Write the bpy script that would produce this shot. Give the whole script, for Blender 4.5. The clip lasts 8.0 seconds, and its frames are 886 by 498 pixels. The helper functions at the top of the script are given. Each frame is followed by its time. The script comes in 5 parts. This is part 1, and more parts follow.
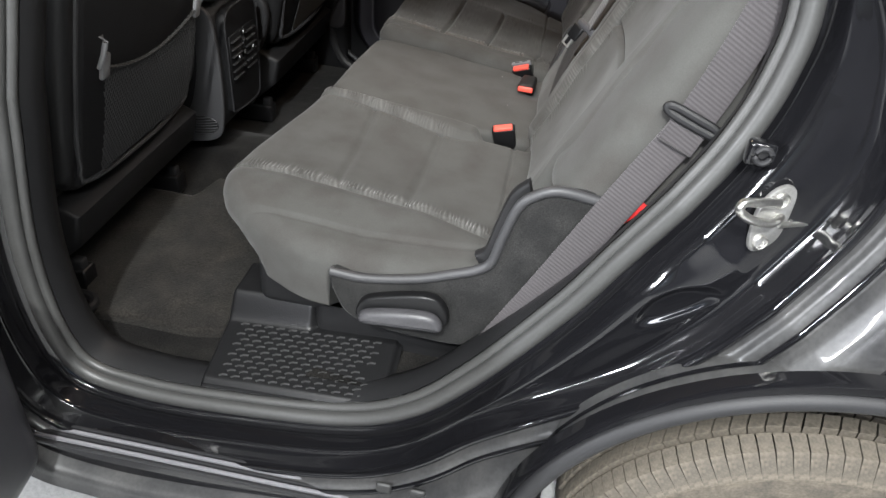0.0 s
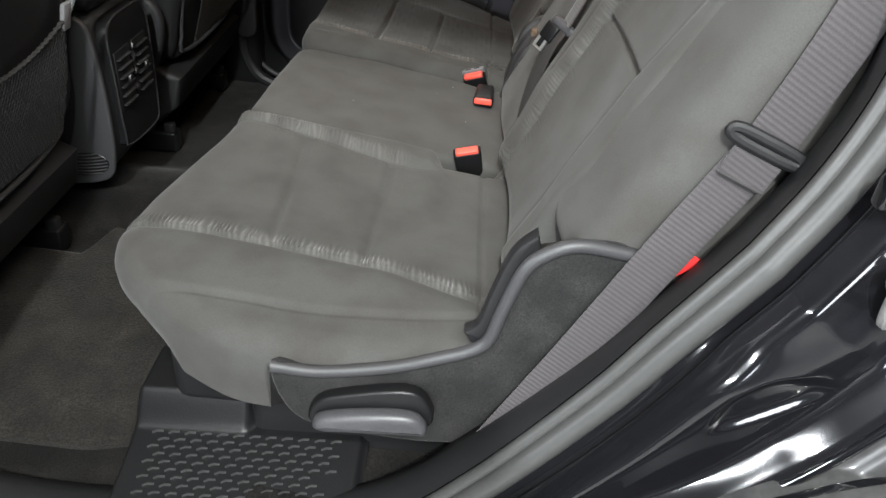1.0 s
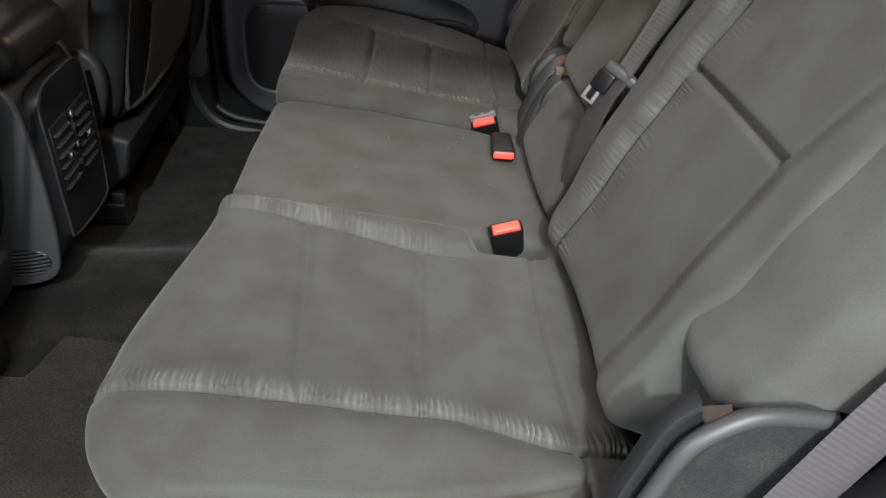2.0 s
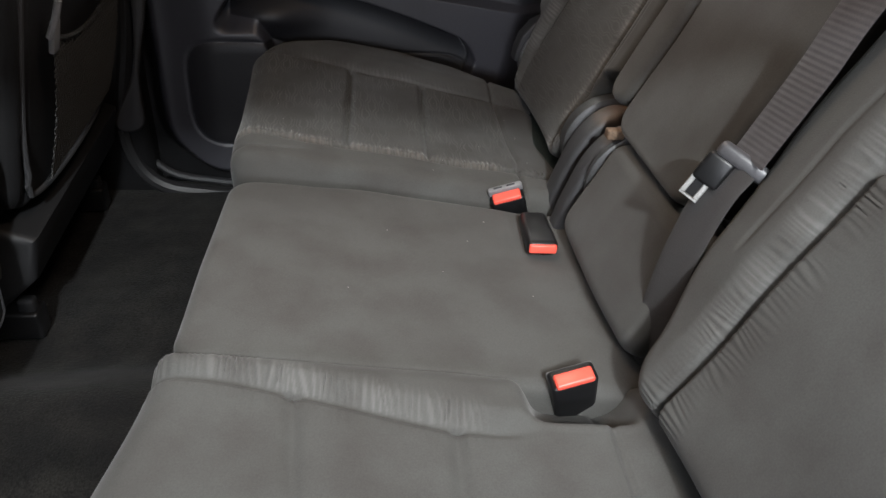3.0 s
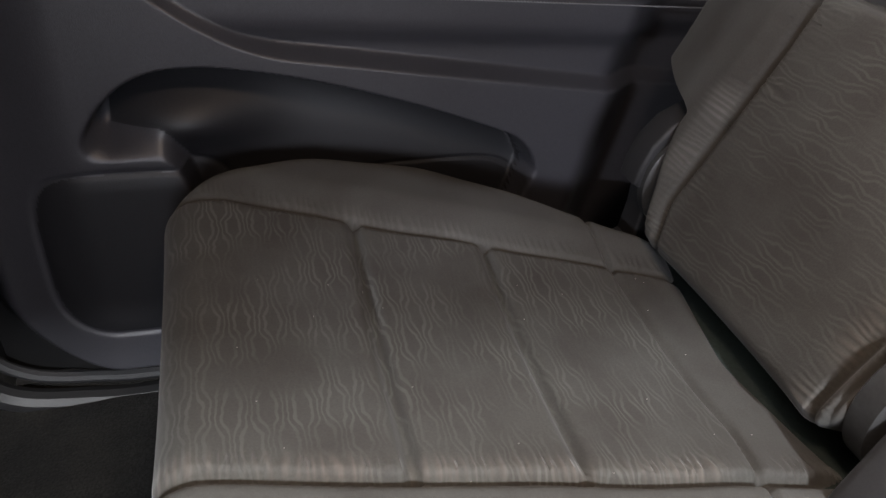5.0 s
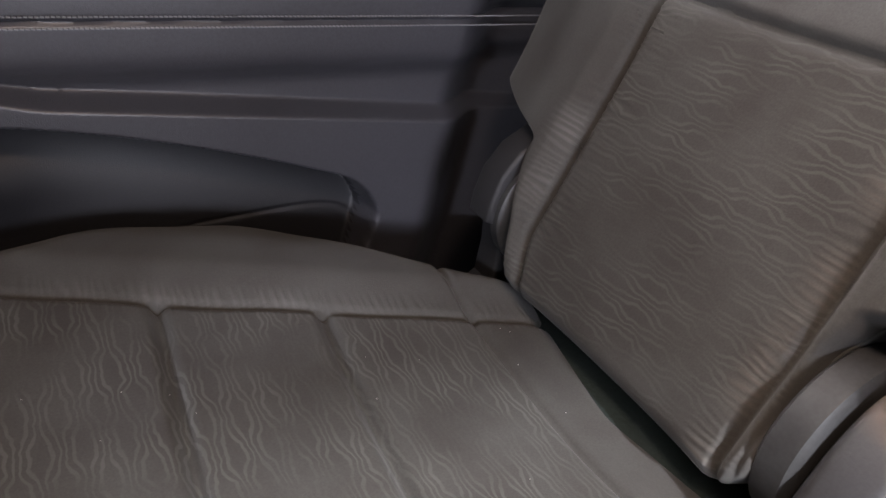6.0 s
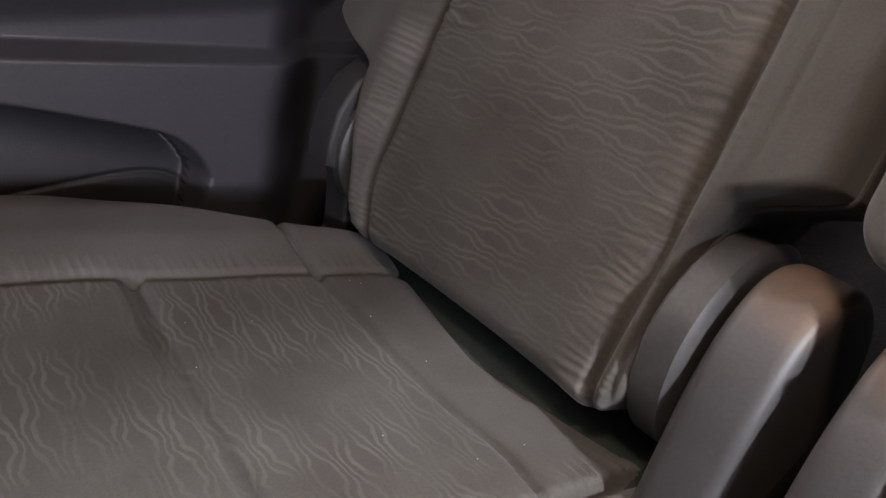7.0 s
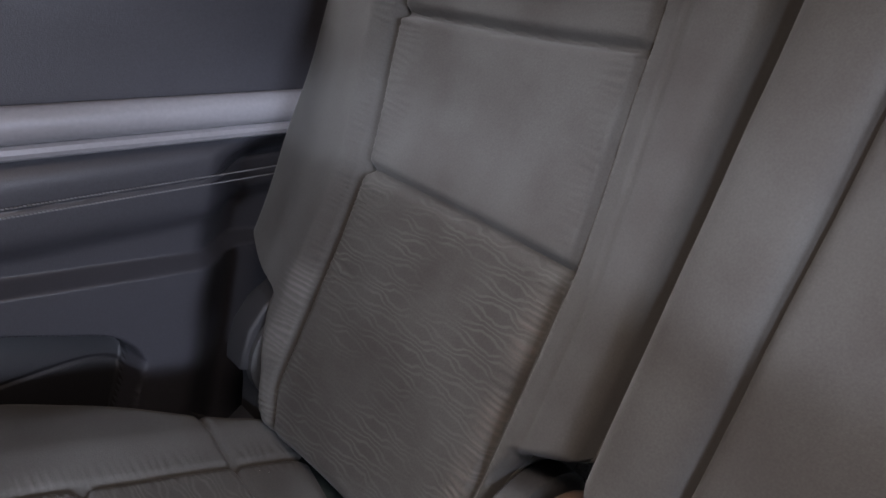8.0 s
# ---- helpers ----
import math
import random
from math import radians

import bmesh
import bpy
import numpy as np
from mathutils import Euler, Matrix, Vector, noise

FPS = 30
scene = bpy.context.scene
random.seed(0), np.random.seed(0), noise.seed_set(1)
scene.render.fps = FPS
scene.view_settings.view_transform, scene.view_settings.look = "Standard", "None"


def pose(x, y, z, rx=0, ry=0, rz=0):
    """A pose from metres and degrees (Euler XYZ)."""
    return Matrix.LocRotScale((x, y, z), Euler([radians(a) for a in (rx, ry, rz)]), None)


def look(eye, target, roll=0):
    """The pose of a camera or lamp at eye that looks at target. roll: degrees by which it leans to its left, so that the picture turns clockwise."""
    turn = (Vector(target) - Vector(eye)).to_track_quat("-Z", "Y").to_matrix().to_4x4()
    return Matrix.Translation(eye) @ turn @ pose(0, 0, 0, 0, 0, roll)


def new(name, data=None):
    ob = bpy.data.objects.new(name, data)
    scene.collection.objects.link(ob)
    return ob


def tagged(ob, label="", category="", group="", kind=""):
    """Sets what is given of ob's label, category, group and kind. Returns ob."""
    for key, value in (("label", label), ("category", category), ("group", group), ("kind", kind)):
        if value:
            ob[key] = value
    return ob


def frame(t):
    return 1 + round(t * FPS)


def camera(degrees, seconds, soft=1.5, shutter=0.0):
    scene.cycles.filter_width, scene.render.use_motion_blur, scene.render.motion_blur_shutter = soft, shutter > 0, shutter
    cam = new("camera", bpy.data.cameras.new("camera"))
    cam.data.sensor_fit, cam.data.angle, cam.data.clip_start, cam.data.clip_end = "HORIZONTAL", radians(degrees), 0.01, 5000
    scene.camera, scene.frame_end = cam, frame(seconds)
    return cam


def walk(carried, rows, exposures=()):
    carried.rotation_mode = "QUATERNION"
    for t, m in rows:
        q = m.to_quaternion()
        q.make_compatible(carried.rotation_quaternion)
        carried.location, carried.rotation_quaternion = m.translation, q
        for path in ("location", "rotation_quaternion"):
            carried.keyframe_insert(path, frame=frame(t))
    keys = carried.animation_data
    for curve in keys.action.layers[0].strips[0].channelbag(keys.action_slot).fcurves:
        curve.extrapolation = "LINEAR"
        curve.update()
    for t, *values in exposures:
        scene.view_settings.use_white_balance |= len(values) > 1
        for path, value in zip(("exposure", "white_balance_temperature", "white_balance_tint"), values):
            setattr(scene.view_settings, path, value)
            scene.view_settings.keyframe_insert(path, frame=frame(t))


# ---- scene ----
cam = camera(63.0, 8.0)
PATH = [
    (0, (0.083, -1.523, 1.392), (-0.116, 0.087, 0.223), 5.6),
    (0.5, (0.031, -1.374, 1.333), (-0.053, 0.258, 0.18), 5.9),
    (1, (-0.017, -1.262, 1.295), (-0.004, 0.378, 0.15), 6.0),
    (1.5, (-0.113, -1.135, 1.276), (-0.009, 0.508, 0.139), 5.9),
    (1.7, (-0.136, -1.087, 1.282), (-0.004, 0.55, 0.141), 5.6),
    (2.8, (-0.2, -0.716, 1.231), (0.072, 0.917, 0.11), 4.6),
    (3, (-0.208, -0.65, 1.224), (0.074, 0.979, 0.098), 4.6),
    (3.5, (-0.224, -0.445, 1.171), (0.09, 1.17, 0.034), 3.9),
    (4, (-0.255, -0.277, 1.158), (0.112, 1.319, 0.01), 3.8),
    (4.5, (-0.273, -0.138, 1.159), (0.148, 1.439, 0.002), 4.0),
    (4.7, (-0.291, -0.072, 1.148), (0.171, 1.499, 0.0), 4.7),
    (5.8, (-0.254, 0.096, 1.123), (0.559, 1.582, 0.06), 6.1),
    (6, (-0.23, 0.093, 1.101), (0.662, 1.558, 0.073), 5.8),
    (6.5, (-0.19, 0.095, 1.056), (0.862, 1.467, 0.051), 5.5),
    (7, (-0.17, 0.099, 1.021), (0.965, 1.421, 0.039), 5.2),
    (7.5, (-0.164, 0.089, 1.085), (1.021, 1.37, 0.107), 5.4),
    (8, (-0.179, 0.025, 1.237), (1.092, 1.283, 0.34), 5.9),
]
# The film's camera darkens, brightens and tints its picture on the way.
EXPOSURES = [(0.0, 0.06, 6300, 11), (0.6, 0.03, 6300, 10), (1.0, 0.05, 6300, 9), (1.7, 0.1, 6250, 9), (3.0, 0.1, 6150, 11), (3.5, -0.18, 6150, 12), (4.0, 0.2, 6200, 12), (4.7, 0.52, 6250, 13), (6.0, 1.12, 6150, 18), (6.5, 1.06, 6250, 19), (7.0, 0.95, 6300, 19), (7.5, 0.98, 6050, 18), (8.0, 0.86, 5650, 16)]
walk(cam, [(t, look(eye, target, roll)) for t, eye, target, roll in PATH], EXPOSURES)

# ---- world and light ----
world = bpy.data.worlds.new("overcast_sky")
scene.world = world
world.use_nodes = True
_wn = world.node_tree.nodes
_sky = _wn.new("ShaderNodeTexSky")
_sky.sky_type = "NISHITA"
_sky.sun_disc = False
_sky.sun_elevation, _sky.sun_rotation = radians(40), radians(60)
_sky.dust_density, _sky.ozone_density = 4.0, 1.0
world.node_tree.links.new(_sky.outputs[0], _wn["Background"].inputs[0])
_wn["Background"].inputs[1].default_value = 0.12


def area_lamp(name, width, height, watts, color, m):
    data = bpy.data.lights.new(name, "AREA")
    data.shape, data.size, data.size_y, data.energy, data.color = "RECTANGLE", width, height, watts, color
    ob = new(name, data)
    ob.matrix_world = m
    return ob


# Workshop: a tube beside the car, one bulb, daylight low through the wide doorway, and the car's warm dome lamp, lit by
# the open door. Added fill with no known fixture: one lamp beside the car's front, a wide warm one beyond it.
area_lamp("lamp_near", 0.12, 0.12, 165, (0.98, 1.0, 0.96), look((-0.1, -3.0, 3.03), (0.0, -0.2, 0.9)))
area_lamp("tube_light_near", 2.2, 0.07, 130, (1.0, 0.99, 0.95), look((0.3, -2.5, 3.1), (0.0, -0.2, 0.9)))
area_lamp("fill_light_front", 1.5, 0.09, 270, (0.96, 0.98, 1.0), look((-4.3, -3.0, 2.45), (0.2, 0.2, 0.95)))
area_lamp("fill_light_far", 5.0, 1.3, 88, (1.0, 0.90, 0.82), look((-0.3, 2.7, 2.95), (0.0, 0.8, 0.9)))
area_lamp("dome_lamp", 0.12, 0.07, 2.4, (1.0, 0.76, 0.55), pose(-0.16, 0.04, 1.495))
area_lamp("doorway_daylight", 2.0, 0.9, 145, (0.95, 0.96, 1.0), look((-1.0, -5.4, 2.2), (-0.2, 0.5, 0.9)))


# ---- materials ----
def material(name, color, rough=0.6, metal=0.0, grain=0.0, grain_size=0.004, stain=0.0, stain_size=0.15, bump=0.0, bump_size=0.003, sheen=0.0, coat=0.0, spec=0.5, tint=None):
    """A surface with variation at two scales: fine grain and broad stains, with a fine relief."""
    m = bpy.data.materials.new(name)
    m.use_nodes = True
    nt, b = m.node_tree, m.node_tree.nodes["Principled BSDF"]
    lk = nt.links.new
    b.inputs["Roughness"].default_value = rough
    b.inputs["Metallic"].default_value = metal
    b.inputs["Specular IOR Level"].default_value = spec
    b.inputs["Sheen Weight"].default_value = sheen
    b.inputs["Sheen Roughness"].default_value = 0.45
    b.inputs["Coat Weight"].default_value = coat
    b.inputs["Coat Roughness"].default_value = 0.03
    tc = nt.nodes.new("ShaderNodeTexCoord")
    fine, broad = nt.nodes.new("ShaderNodeTexNoise"), nt.nodes.new("ShaderNodeTexNoise")
    fine.inputs["Scale"].default_value, fine.inputs["Detail"].default_value = 1 / grain_size, 3
    broad.inputs["Scale"].default_value, broad.inputs["Detail"].default_value = 1 / stain_size, 6
    lk(tc.outputs["Object"], fine.inputs["Vector"]), lk(tc.outputs["Object"], broad.inputs["Vector"])
    other = tint or [c * 0.45 for c in color]
    mix = nt.nodes.new("ShaderNodeMix")
    mix.data_type = "RGBA"
    ramp = nt.nodes.new("ShaderNodeMapRange")
    ramp.inputs[1].default_value, ramp.inputs[2].default_value = 0.38, 0.72
    ramp.inputs[3].default_value, ramp.inputs[4].default_value = 0.0, stain
    lk(broad.outputs[0], ramp.inputs[0]), lk(ramp.outputs[0], mix.inputs[0])
    mix.inputs[6].default_value, mix.inputs[7].default_value = (*color, 1), (*other, 1)
    hue = nt.nodes.new("ShaderNodeHueSaturation")
    val = nt.nodes.new("ShaderNodeMapRange")
    val.inputs[1].default_value, val.inputs[2].default_value = 0.3, 0.7
    val.inputs[3].default_value, val.inputs[4].default_value = 1 - grain, 1 + grain
    lk(fine.outputs[0], val.inputs[0]), lk(val.outputs[0], hue.inputs["Value"]), lk(mix.outputs[2], hue.inputs["Color"])
    lk(hue.outputs[0], b.inputs["Base Color"])
    rr = nt.nodes.new("ShaderNodeMapRange")
    rr.inputs[3].default_value, rr.inputs[4].default_value = max(rough - 0.08, 0.02), min(rough + 0.08, 1)
    lk(broad.outputs[0], rr.inputs[0]), lk(rr.outputs[0], b.inputs["Roughness"])
    if bump:
        bn, bp = nt.nodes.new("ShaderNodeTexNoise"), nt.nodes.new("ShaderNodeBump")
        bn.inputs["Scale"].default_value, bn.inputs["Detail"].default_value = 1 / bump_size, 2
        bp.inputs["Strength"].default_value, bp.inputs["Distance"].default_value = 0.6, bump
        lk(tc.outputs["Object"], bn.inputs["Vector"]), lk(bn.outputs[0], bp.inputs["Height"]), lk(bp.outputs[0], b.inputs["Normal"])
    return m


CLOTH = material("grey_seat_cloth", (0.060, 0.0595, 0.056), 0.9, grain=0.09, grain_size=0.0016, stain=0.85, stain_size=0.07, bump=0.00025, bump_size=0.0014, sheen=0.08, spec=0.2, tint=(0.043, 0.040, 0.037))
# The door trim again, darkened to carry the shade of its recess.
DOOR_SHADE = material("shaded_door_trim", (0.0125, 0.0125, 0.0145), 0.5, grain=0.12, grain_size=0.002, stain=0.3, bump=0.0004, bump_size=0.0011, spec=0.35)
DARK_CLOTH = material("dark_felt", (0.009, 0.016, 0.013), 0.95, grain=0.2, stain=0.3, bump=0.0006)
PLASTIC = material("dark_grained_plastic", (0.013, 0.013, 0.0138), 0.48, grain=0.15, grain_size=0.002, stain=0.3, bump=0.0004, bump_size=0.0012, spec=0.3)
PLASTIC_MID = material("charcoal_grained_plastic", (0.018, 0.018, 0.0195), 0.55, grain=0.12, grain_size=0.002, stain=0.25, bump=0.0004, bump_size=0.0012, spec=0.35)
PLASTIC_BLACK = material("black_smooth_plastic", (0.007, 0.007, 0.0075), 0.38, grain=0.1, stain=0.3, spec=0.35)
RUBBER = material("black_rubber", (0.02, 0.02, 0.02), 0.55, grain=0.15, stain=0.3, bump=0.0003)
SEAL = material("grey_door_seal", (0.046, 0.046, 0.045), 0.45, grain=0.08, stain=0.25, stain_size=0.05)
CARPET = material("black_carpet", (0.0065, 0.0062, 0.006), 1.0, grain=0.55, grain_size=0.003, stain=0.9, stain_size=0.055, bump=0.003, bump_size=0.003, sheen=0.05, spec=0.08, tint=(0.0145, 0.0135, 0.0122))
MAT = material("dusty_mat_pile", (0.0135, 0.0125, 0.0115), 1.0, grain=0.5, grain_size=0.003, stain=0.9, stain_size=0.07, bump=0.003, bump_size=0.003, sheen=0.08, spec=0.08, tint=(0.027, 0.0245, 0.021))
PAINT = material("black_car_paint", (0.006, 0.006, 0.007), 0.10, grain=0.1, stain=0.3, stain_size=0.3, coat=0.4, spec=0.4)
PAINT_DUST = material("dusty_black_paint", (0.030, 0.030, 0.031), 0.36, grain=0.2, grain_size=0.006, stain=0.6, stain_size=0.07, coat=0.15, tint=(0.07, 0.069, 0.067))
STEEL = material("zinc_steel", (0.76, 0.75, 0.72), 0.32, metal=1.0, grain=0.08, stain=0.35, stain_size=0.02)
ZINC = material("dull_zinc_plate", (0.46, 0.455, 0.44), 0.42, metal=0.8, grain=0.1, stain=0.4, stain_size=0.02)
LATCH_GREY = material("grey_latch_plastic", (0.15, 0.15, 0.155), 0.42, grain=0.1, grain_size=0.002, stain=0.35, stain_size=0.02)
CHROME = material("chrome", (0.55, 0.55, 0.54), 0.24, metal=1.0)
RED = material("red_button_plastic", (0.75, 0.085, 0.055), 0.4, grain=0.05, stain=0.15, stain_size=0.02)
WEB = material("grey_belt_webbing", (0.041, 0.0365, 0.0385), 0.75, grain=0.2, grain_size=0.0012, stain=0.2, bump=0.0004, bump_size=0.0009, sheen=0.2)
WEB_DARK = material("dark_belt_webbing", (0.03, 0.028, 0.028), 0.8, grain=0.2, grain_size=0.0012, stain=0.2, bump=0.0004, bump_size=0.0009)
TYRE = material("dusty_tyre_rubber", (0.066, 0.057, 0.045), 0.85, grain=0.25, grain_size=0.004, stain=0.6, stain_size=0.03, bump=0.0008, tint=(0.15, 0.128, 0.098))
CONCRETE = material("grey_concrete", (0.48, 0.48, 0.47), 0.85, grain=0.12, grain_size=0.01, stain=0.45, stain_size=0.5, bump=0.002, bump_size=0.01)
WALL = material("grey_wall_paint", (0.30, 0.30, 0.29), 0.8, grain=0.05, stain=0.3, stain_size=0.8)
HEADLINER = material("beige_headliner", (0.46, 0.37, 0.29), 0.95, grain=0.1, stain=0.1, bump=0.0005)
DOOR_PLASTIC = material("blue_charcoal_door_trim", (0.033, 0.033, 0.0385), 0.40, grain=0.12, grain_size=0.002, stain=0.3, bump=0.0004, bump_size=0.0011)
RAIL = material("silver_grey_trim", (0.25, 0.247, 0.265), 0.3, metal=0.3, grain=0.05, stain=0.2)
CONSOLE_SIDE = material("charcoal_console_plastic", (0.034, 0.034, 0.036), 0.52, grain=0.1, grain_size=0.002, stain=0.2, bump=0.0003)
TRAY = material("moulded_black_plastic", (0.0085, 0.0085, 0.009), 0.38, grain=0.15, grain_size=0.002, stain=0.3, bump=0.0004, spec=0.26)
TRAY_DASH = material("scuffed_grip_plastic", (0.05, 0.05, 0.05), 0.4, grain=0.2, grain_size=0.003, stain=0.5, stain_size=0.03)
PIVOT = material("grey_steel_pivot", (0.046, 0.047, 0.048), 0.45, metal=0.2, grain=0.15, grain_size=0.003, stain=0.6, stain_size=0.03, tint=(0.024, 0.023, 0.022))
RUSTY = material("rusty_steel", (0.15, 0.10, 0.065), 0.7, metal=0.2, grain=0.3, grain_size=0.003, stain=0.5, stain_size=0.01)
RED_STRAP = material("red_webbing", (0.55, 0.02, 0.02), 0.7, grain=0.2, grain_size=0.0012, stain=0.1, bump=0.0004)
LEVER_PLASTIC = material("satin_lever_plastic", (0.055, 0.054, 0.058), 0.42, grain=0.15, grain_size=0.003, stain=0.5, stain_size=0.03)
LEATHER = material("black_leatherette", (0.014, 0.014, 0.015), 0.42, grain=0.2, grain_size=0.003, stain=0.2, bump=0.0007, bump_size=0.003)
VELOUR = material("charcoal_velour_trim", (0.012, 0.012, 0.0118), 0.85, grain=0.45, grain_size=0.002, stain=0.6, stain_size=0.05, bump=0.0006, sheen=0.1, spec=0.2, tint=(0.030, 0.0295, 0.0285))
NETTING = material("black_elastic_net", (0.015, 0.015, 0.015), 0.7, grain=0.2, stain=0.2)


def ribs(m, along, pitch):
    """Cross ribs of woven webbing, as fine relief square to its run."""
    nt, b = m.node_tree, m.node_tree.nodes["Principled BSDF"]
    lk = nt.links.new
    tc, dot, sine, bump = (nt.nodes.new("ShaderNode" + k) for k in ("TexCoord", "VectorMath", "Math", "Bump"))
    dot.operation, sine.operation = "DOT_PRODUCT", "SINE"
    dot.inputs[1].default_value = [c * 2 * math.pi / pitch for c in along]
    lk(tc.outputs["Object"], dot.inputs[0]), lk(dot.outputs["Value"], sine.inputs[0]), lk(sine.outputs[0], bump.inputs["Height"])
    bump.inputs["Strength"].default_value, bump.inputs["Distance"].default_value = 0.35, 0.0006
    lk(bump.outputs[0], b.inputs["Normal"])


ribs(WEB, (0.474, 0.089, 0.876), 0.0052)


def warm_top(m, name, low, high, tan):
    """The same plastic, with warm light from above painted as a tan upper end."""
    m = m.copy()
    m.name = name
    nt, b = m.node_tree, m.node_tree.nodes["Principled BSDF"]
    lk = nt.links.new
    tc, sep, grade, spots, mult, mix = (nt.nodes.new("ShaderNode" + k) for k in ("TexCoord", "SeparateXYZ", "MapRange", "TexNoise", "Math", "Mix"))
    lk(tc.outputs["Object"], sep.inputs[0]), lk(sep.outputs[2], grade.inputs[0])
    grade.inputs[1].default_value, grade.inputs[2].default_value = low, high
    spots.inputs["Scale"].default_value, spots.inputs["Detail"].default_value = 60, 5
    lk(tc.outputs["Object"], spots.inputs["Vector"])
    mult.operation = "MULTIPLY"
    lk(grade.outputs[0], mult.inputs[0]), lk(spots.outputs[0], mult.inputs[1])
    mix.data_type = "RGBA"
    was = b.inputs["Base Color"].links[0].from_socket
    lk(mult.outputs[0], mix.inputs[0]), lk(was, mix.inputs[6])
    mix.inputs[7].default_value = (*tan, 1)
    lk(mix.outputs[2], b.inputs["Base Color"])
    return m


# Tan tops: the warm overhead light on the recliner covers, put into the colour.
COVER_WARM_TOP = warm_top(CONSOLE_SIDE, "warm_topped_recliner_plastic", 0.050, 0.085, (0.27, 0.16, 0.09))


def pattern_cloth(show):
    """Seat cloth woven with wavy lines that pinch together into long cells."""
    m = CLOTH.copy()
    m.name = "patterned_seat_cloth"
    nt = m.node_tree
    lk, b = nt.links.new, nt.nodes["Principled BSDF"]

    def op(kind, *ins):
        n = nt.nodes.new("ShaderNodeMath")
        n.operation = kind
        for k, v in enumerate(ins):
            if isinstance(v, (int, float)):
                n.inputs[k].default_value = v
            else:
                lk(v, n.inputs[k])
        return n.outputs[0]

    uv = nt.nodes.new("ShaderNodeUVMap")
    nz = nt.nodes.new("ShaderNodeTexNoise")
    nz.inputs["Scale"].default_value, nz.inputs["Detail"].default_value = 55, 2
    lk(uv.outputs[0], nz.inputs["Vector"])
    big = nt.nodes.new("ShaderNodeTexNoise")
    big.inputs["Scale"].default_value, big.inputs["Detail"].default_value = 14, 3
    lk(uv.outputs[0], big.inputs["Vector"])
    sep = nt.nodes.new("ShaderNodeSeparateXYZ")
    lk(uv.outputs[0], sep.inputs[0])
    u = op("ADD", sep.outputs[0], op("MULTIPLY", op("SUBTRACT", nz.outputs[0], 0.5), 0.007))
    v = op("ADD", sep.outputs[1], op("MULTIPLY", op("SUBTRACT", big.outputs[0], 0.5), 0.035))
    # lines along the cloth, drawn apart and together by turns on a staggered lattice, so that they ring long cells
    a, c = op("MULTIPLY", u, 2 * math.pi / 0.0235), op("MULTIPLY", v, 2 * math.pi / 0.066)
    pull = op("MAXIMUM", op("MINIMUM", op("MULTIPLY", op("COSINE", c), 1.5), 1.0), -1.0)
    pulled = op("ADD", u, op("MULTIPLY", op("MULTIPLY", pull, op("SINE", a)), 0.0031))
    wave = op("COSINE", op("MULTIPLY", pulled, 2 * math.pi / 0.005875))
    line = nt.nodes.new("ShaderNodeMapRange")
    line.inputs[1].default_value, line.inputs[2].default_value = 0.0, -0.7
    lk(wave, line.inputs[0])
    fade = nt.nodes.new("ShaderNodeMapRange")
    fade.inputs[1].default_value, fade.inputs[2].default_value = 0.40, 0.62
    lk(big.outputs[0], fade.inputs[0])
    amount = op("MULTIPLY", line.outputs[0], op("ADD", op("MULTIPLY", fade.outputs[0], show), 0.03))
    was = b.inputs["Base Color"].links[0].from_socket
    mix = nt.nodes.new("ShaderNodeMix")
    mix.data_type = "RGBA"
    lk(amount, mix.inputs[0]), lk(was, mix.inputs[6])
    mix.inputs[7].default_value = (0.112, 0.116, 0.106, 1)
    lk(mix.outputs[2], b.inputs["Base Color"])
    return m


CUSHION_PATTERN, BACK_PATTERN = pattern_cloth(0.46), pattern_cloth(0.30)


def lit_folds(m, tone):
    """Paints the light that gathered folds catch: paler, more velvety cloth on their crests."""
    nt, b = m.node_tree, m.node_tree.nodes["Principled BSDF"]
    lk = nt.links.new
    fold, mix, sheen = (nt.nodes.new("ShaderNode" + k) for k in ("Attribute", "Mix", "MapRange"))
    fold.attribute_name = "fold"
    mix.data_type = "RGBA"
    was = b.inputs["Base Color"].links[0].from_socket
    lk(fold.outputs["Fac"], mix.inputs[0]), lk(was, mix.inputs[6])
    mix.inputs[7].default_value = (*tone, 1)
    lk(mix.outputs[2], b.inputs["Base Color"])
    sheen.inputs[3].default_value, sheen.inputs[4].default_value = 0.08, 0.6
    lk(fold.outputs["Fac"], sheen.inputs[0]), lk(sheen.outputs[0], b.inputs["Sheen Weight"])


# Pale tones stand for lit fold crests; the patterned cloths get a warmer one.
lit_folds(CLOTH, (0.135, 0.132, 0.126))
lit_folds(CUSHION_PATTERN, (0.115, 0.098, 0.084))
lit_folds(BACK_PATTERN, (0.115, 0.098, 0.084))


def glass_material():
    m = bpy.data.materials.new("window_glass")
    m.use_nodes = True
    b = m.node_tree.nodes["Principled BSDF"]
    b.inputs["Base Color"].default_value = (0.75, 0.8, 0.78, 1)
    b.inputs["Roughness"].default_value, b.inputs["Transmission Weight"].default_value, b.inputs["IOR"].default_value = 0.02, 1.0, 1.05
    return m


GLASS = glass_material()


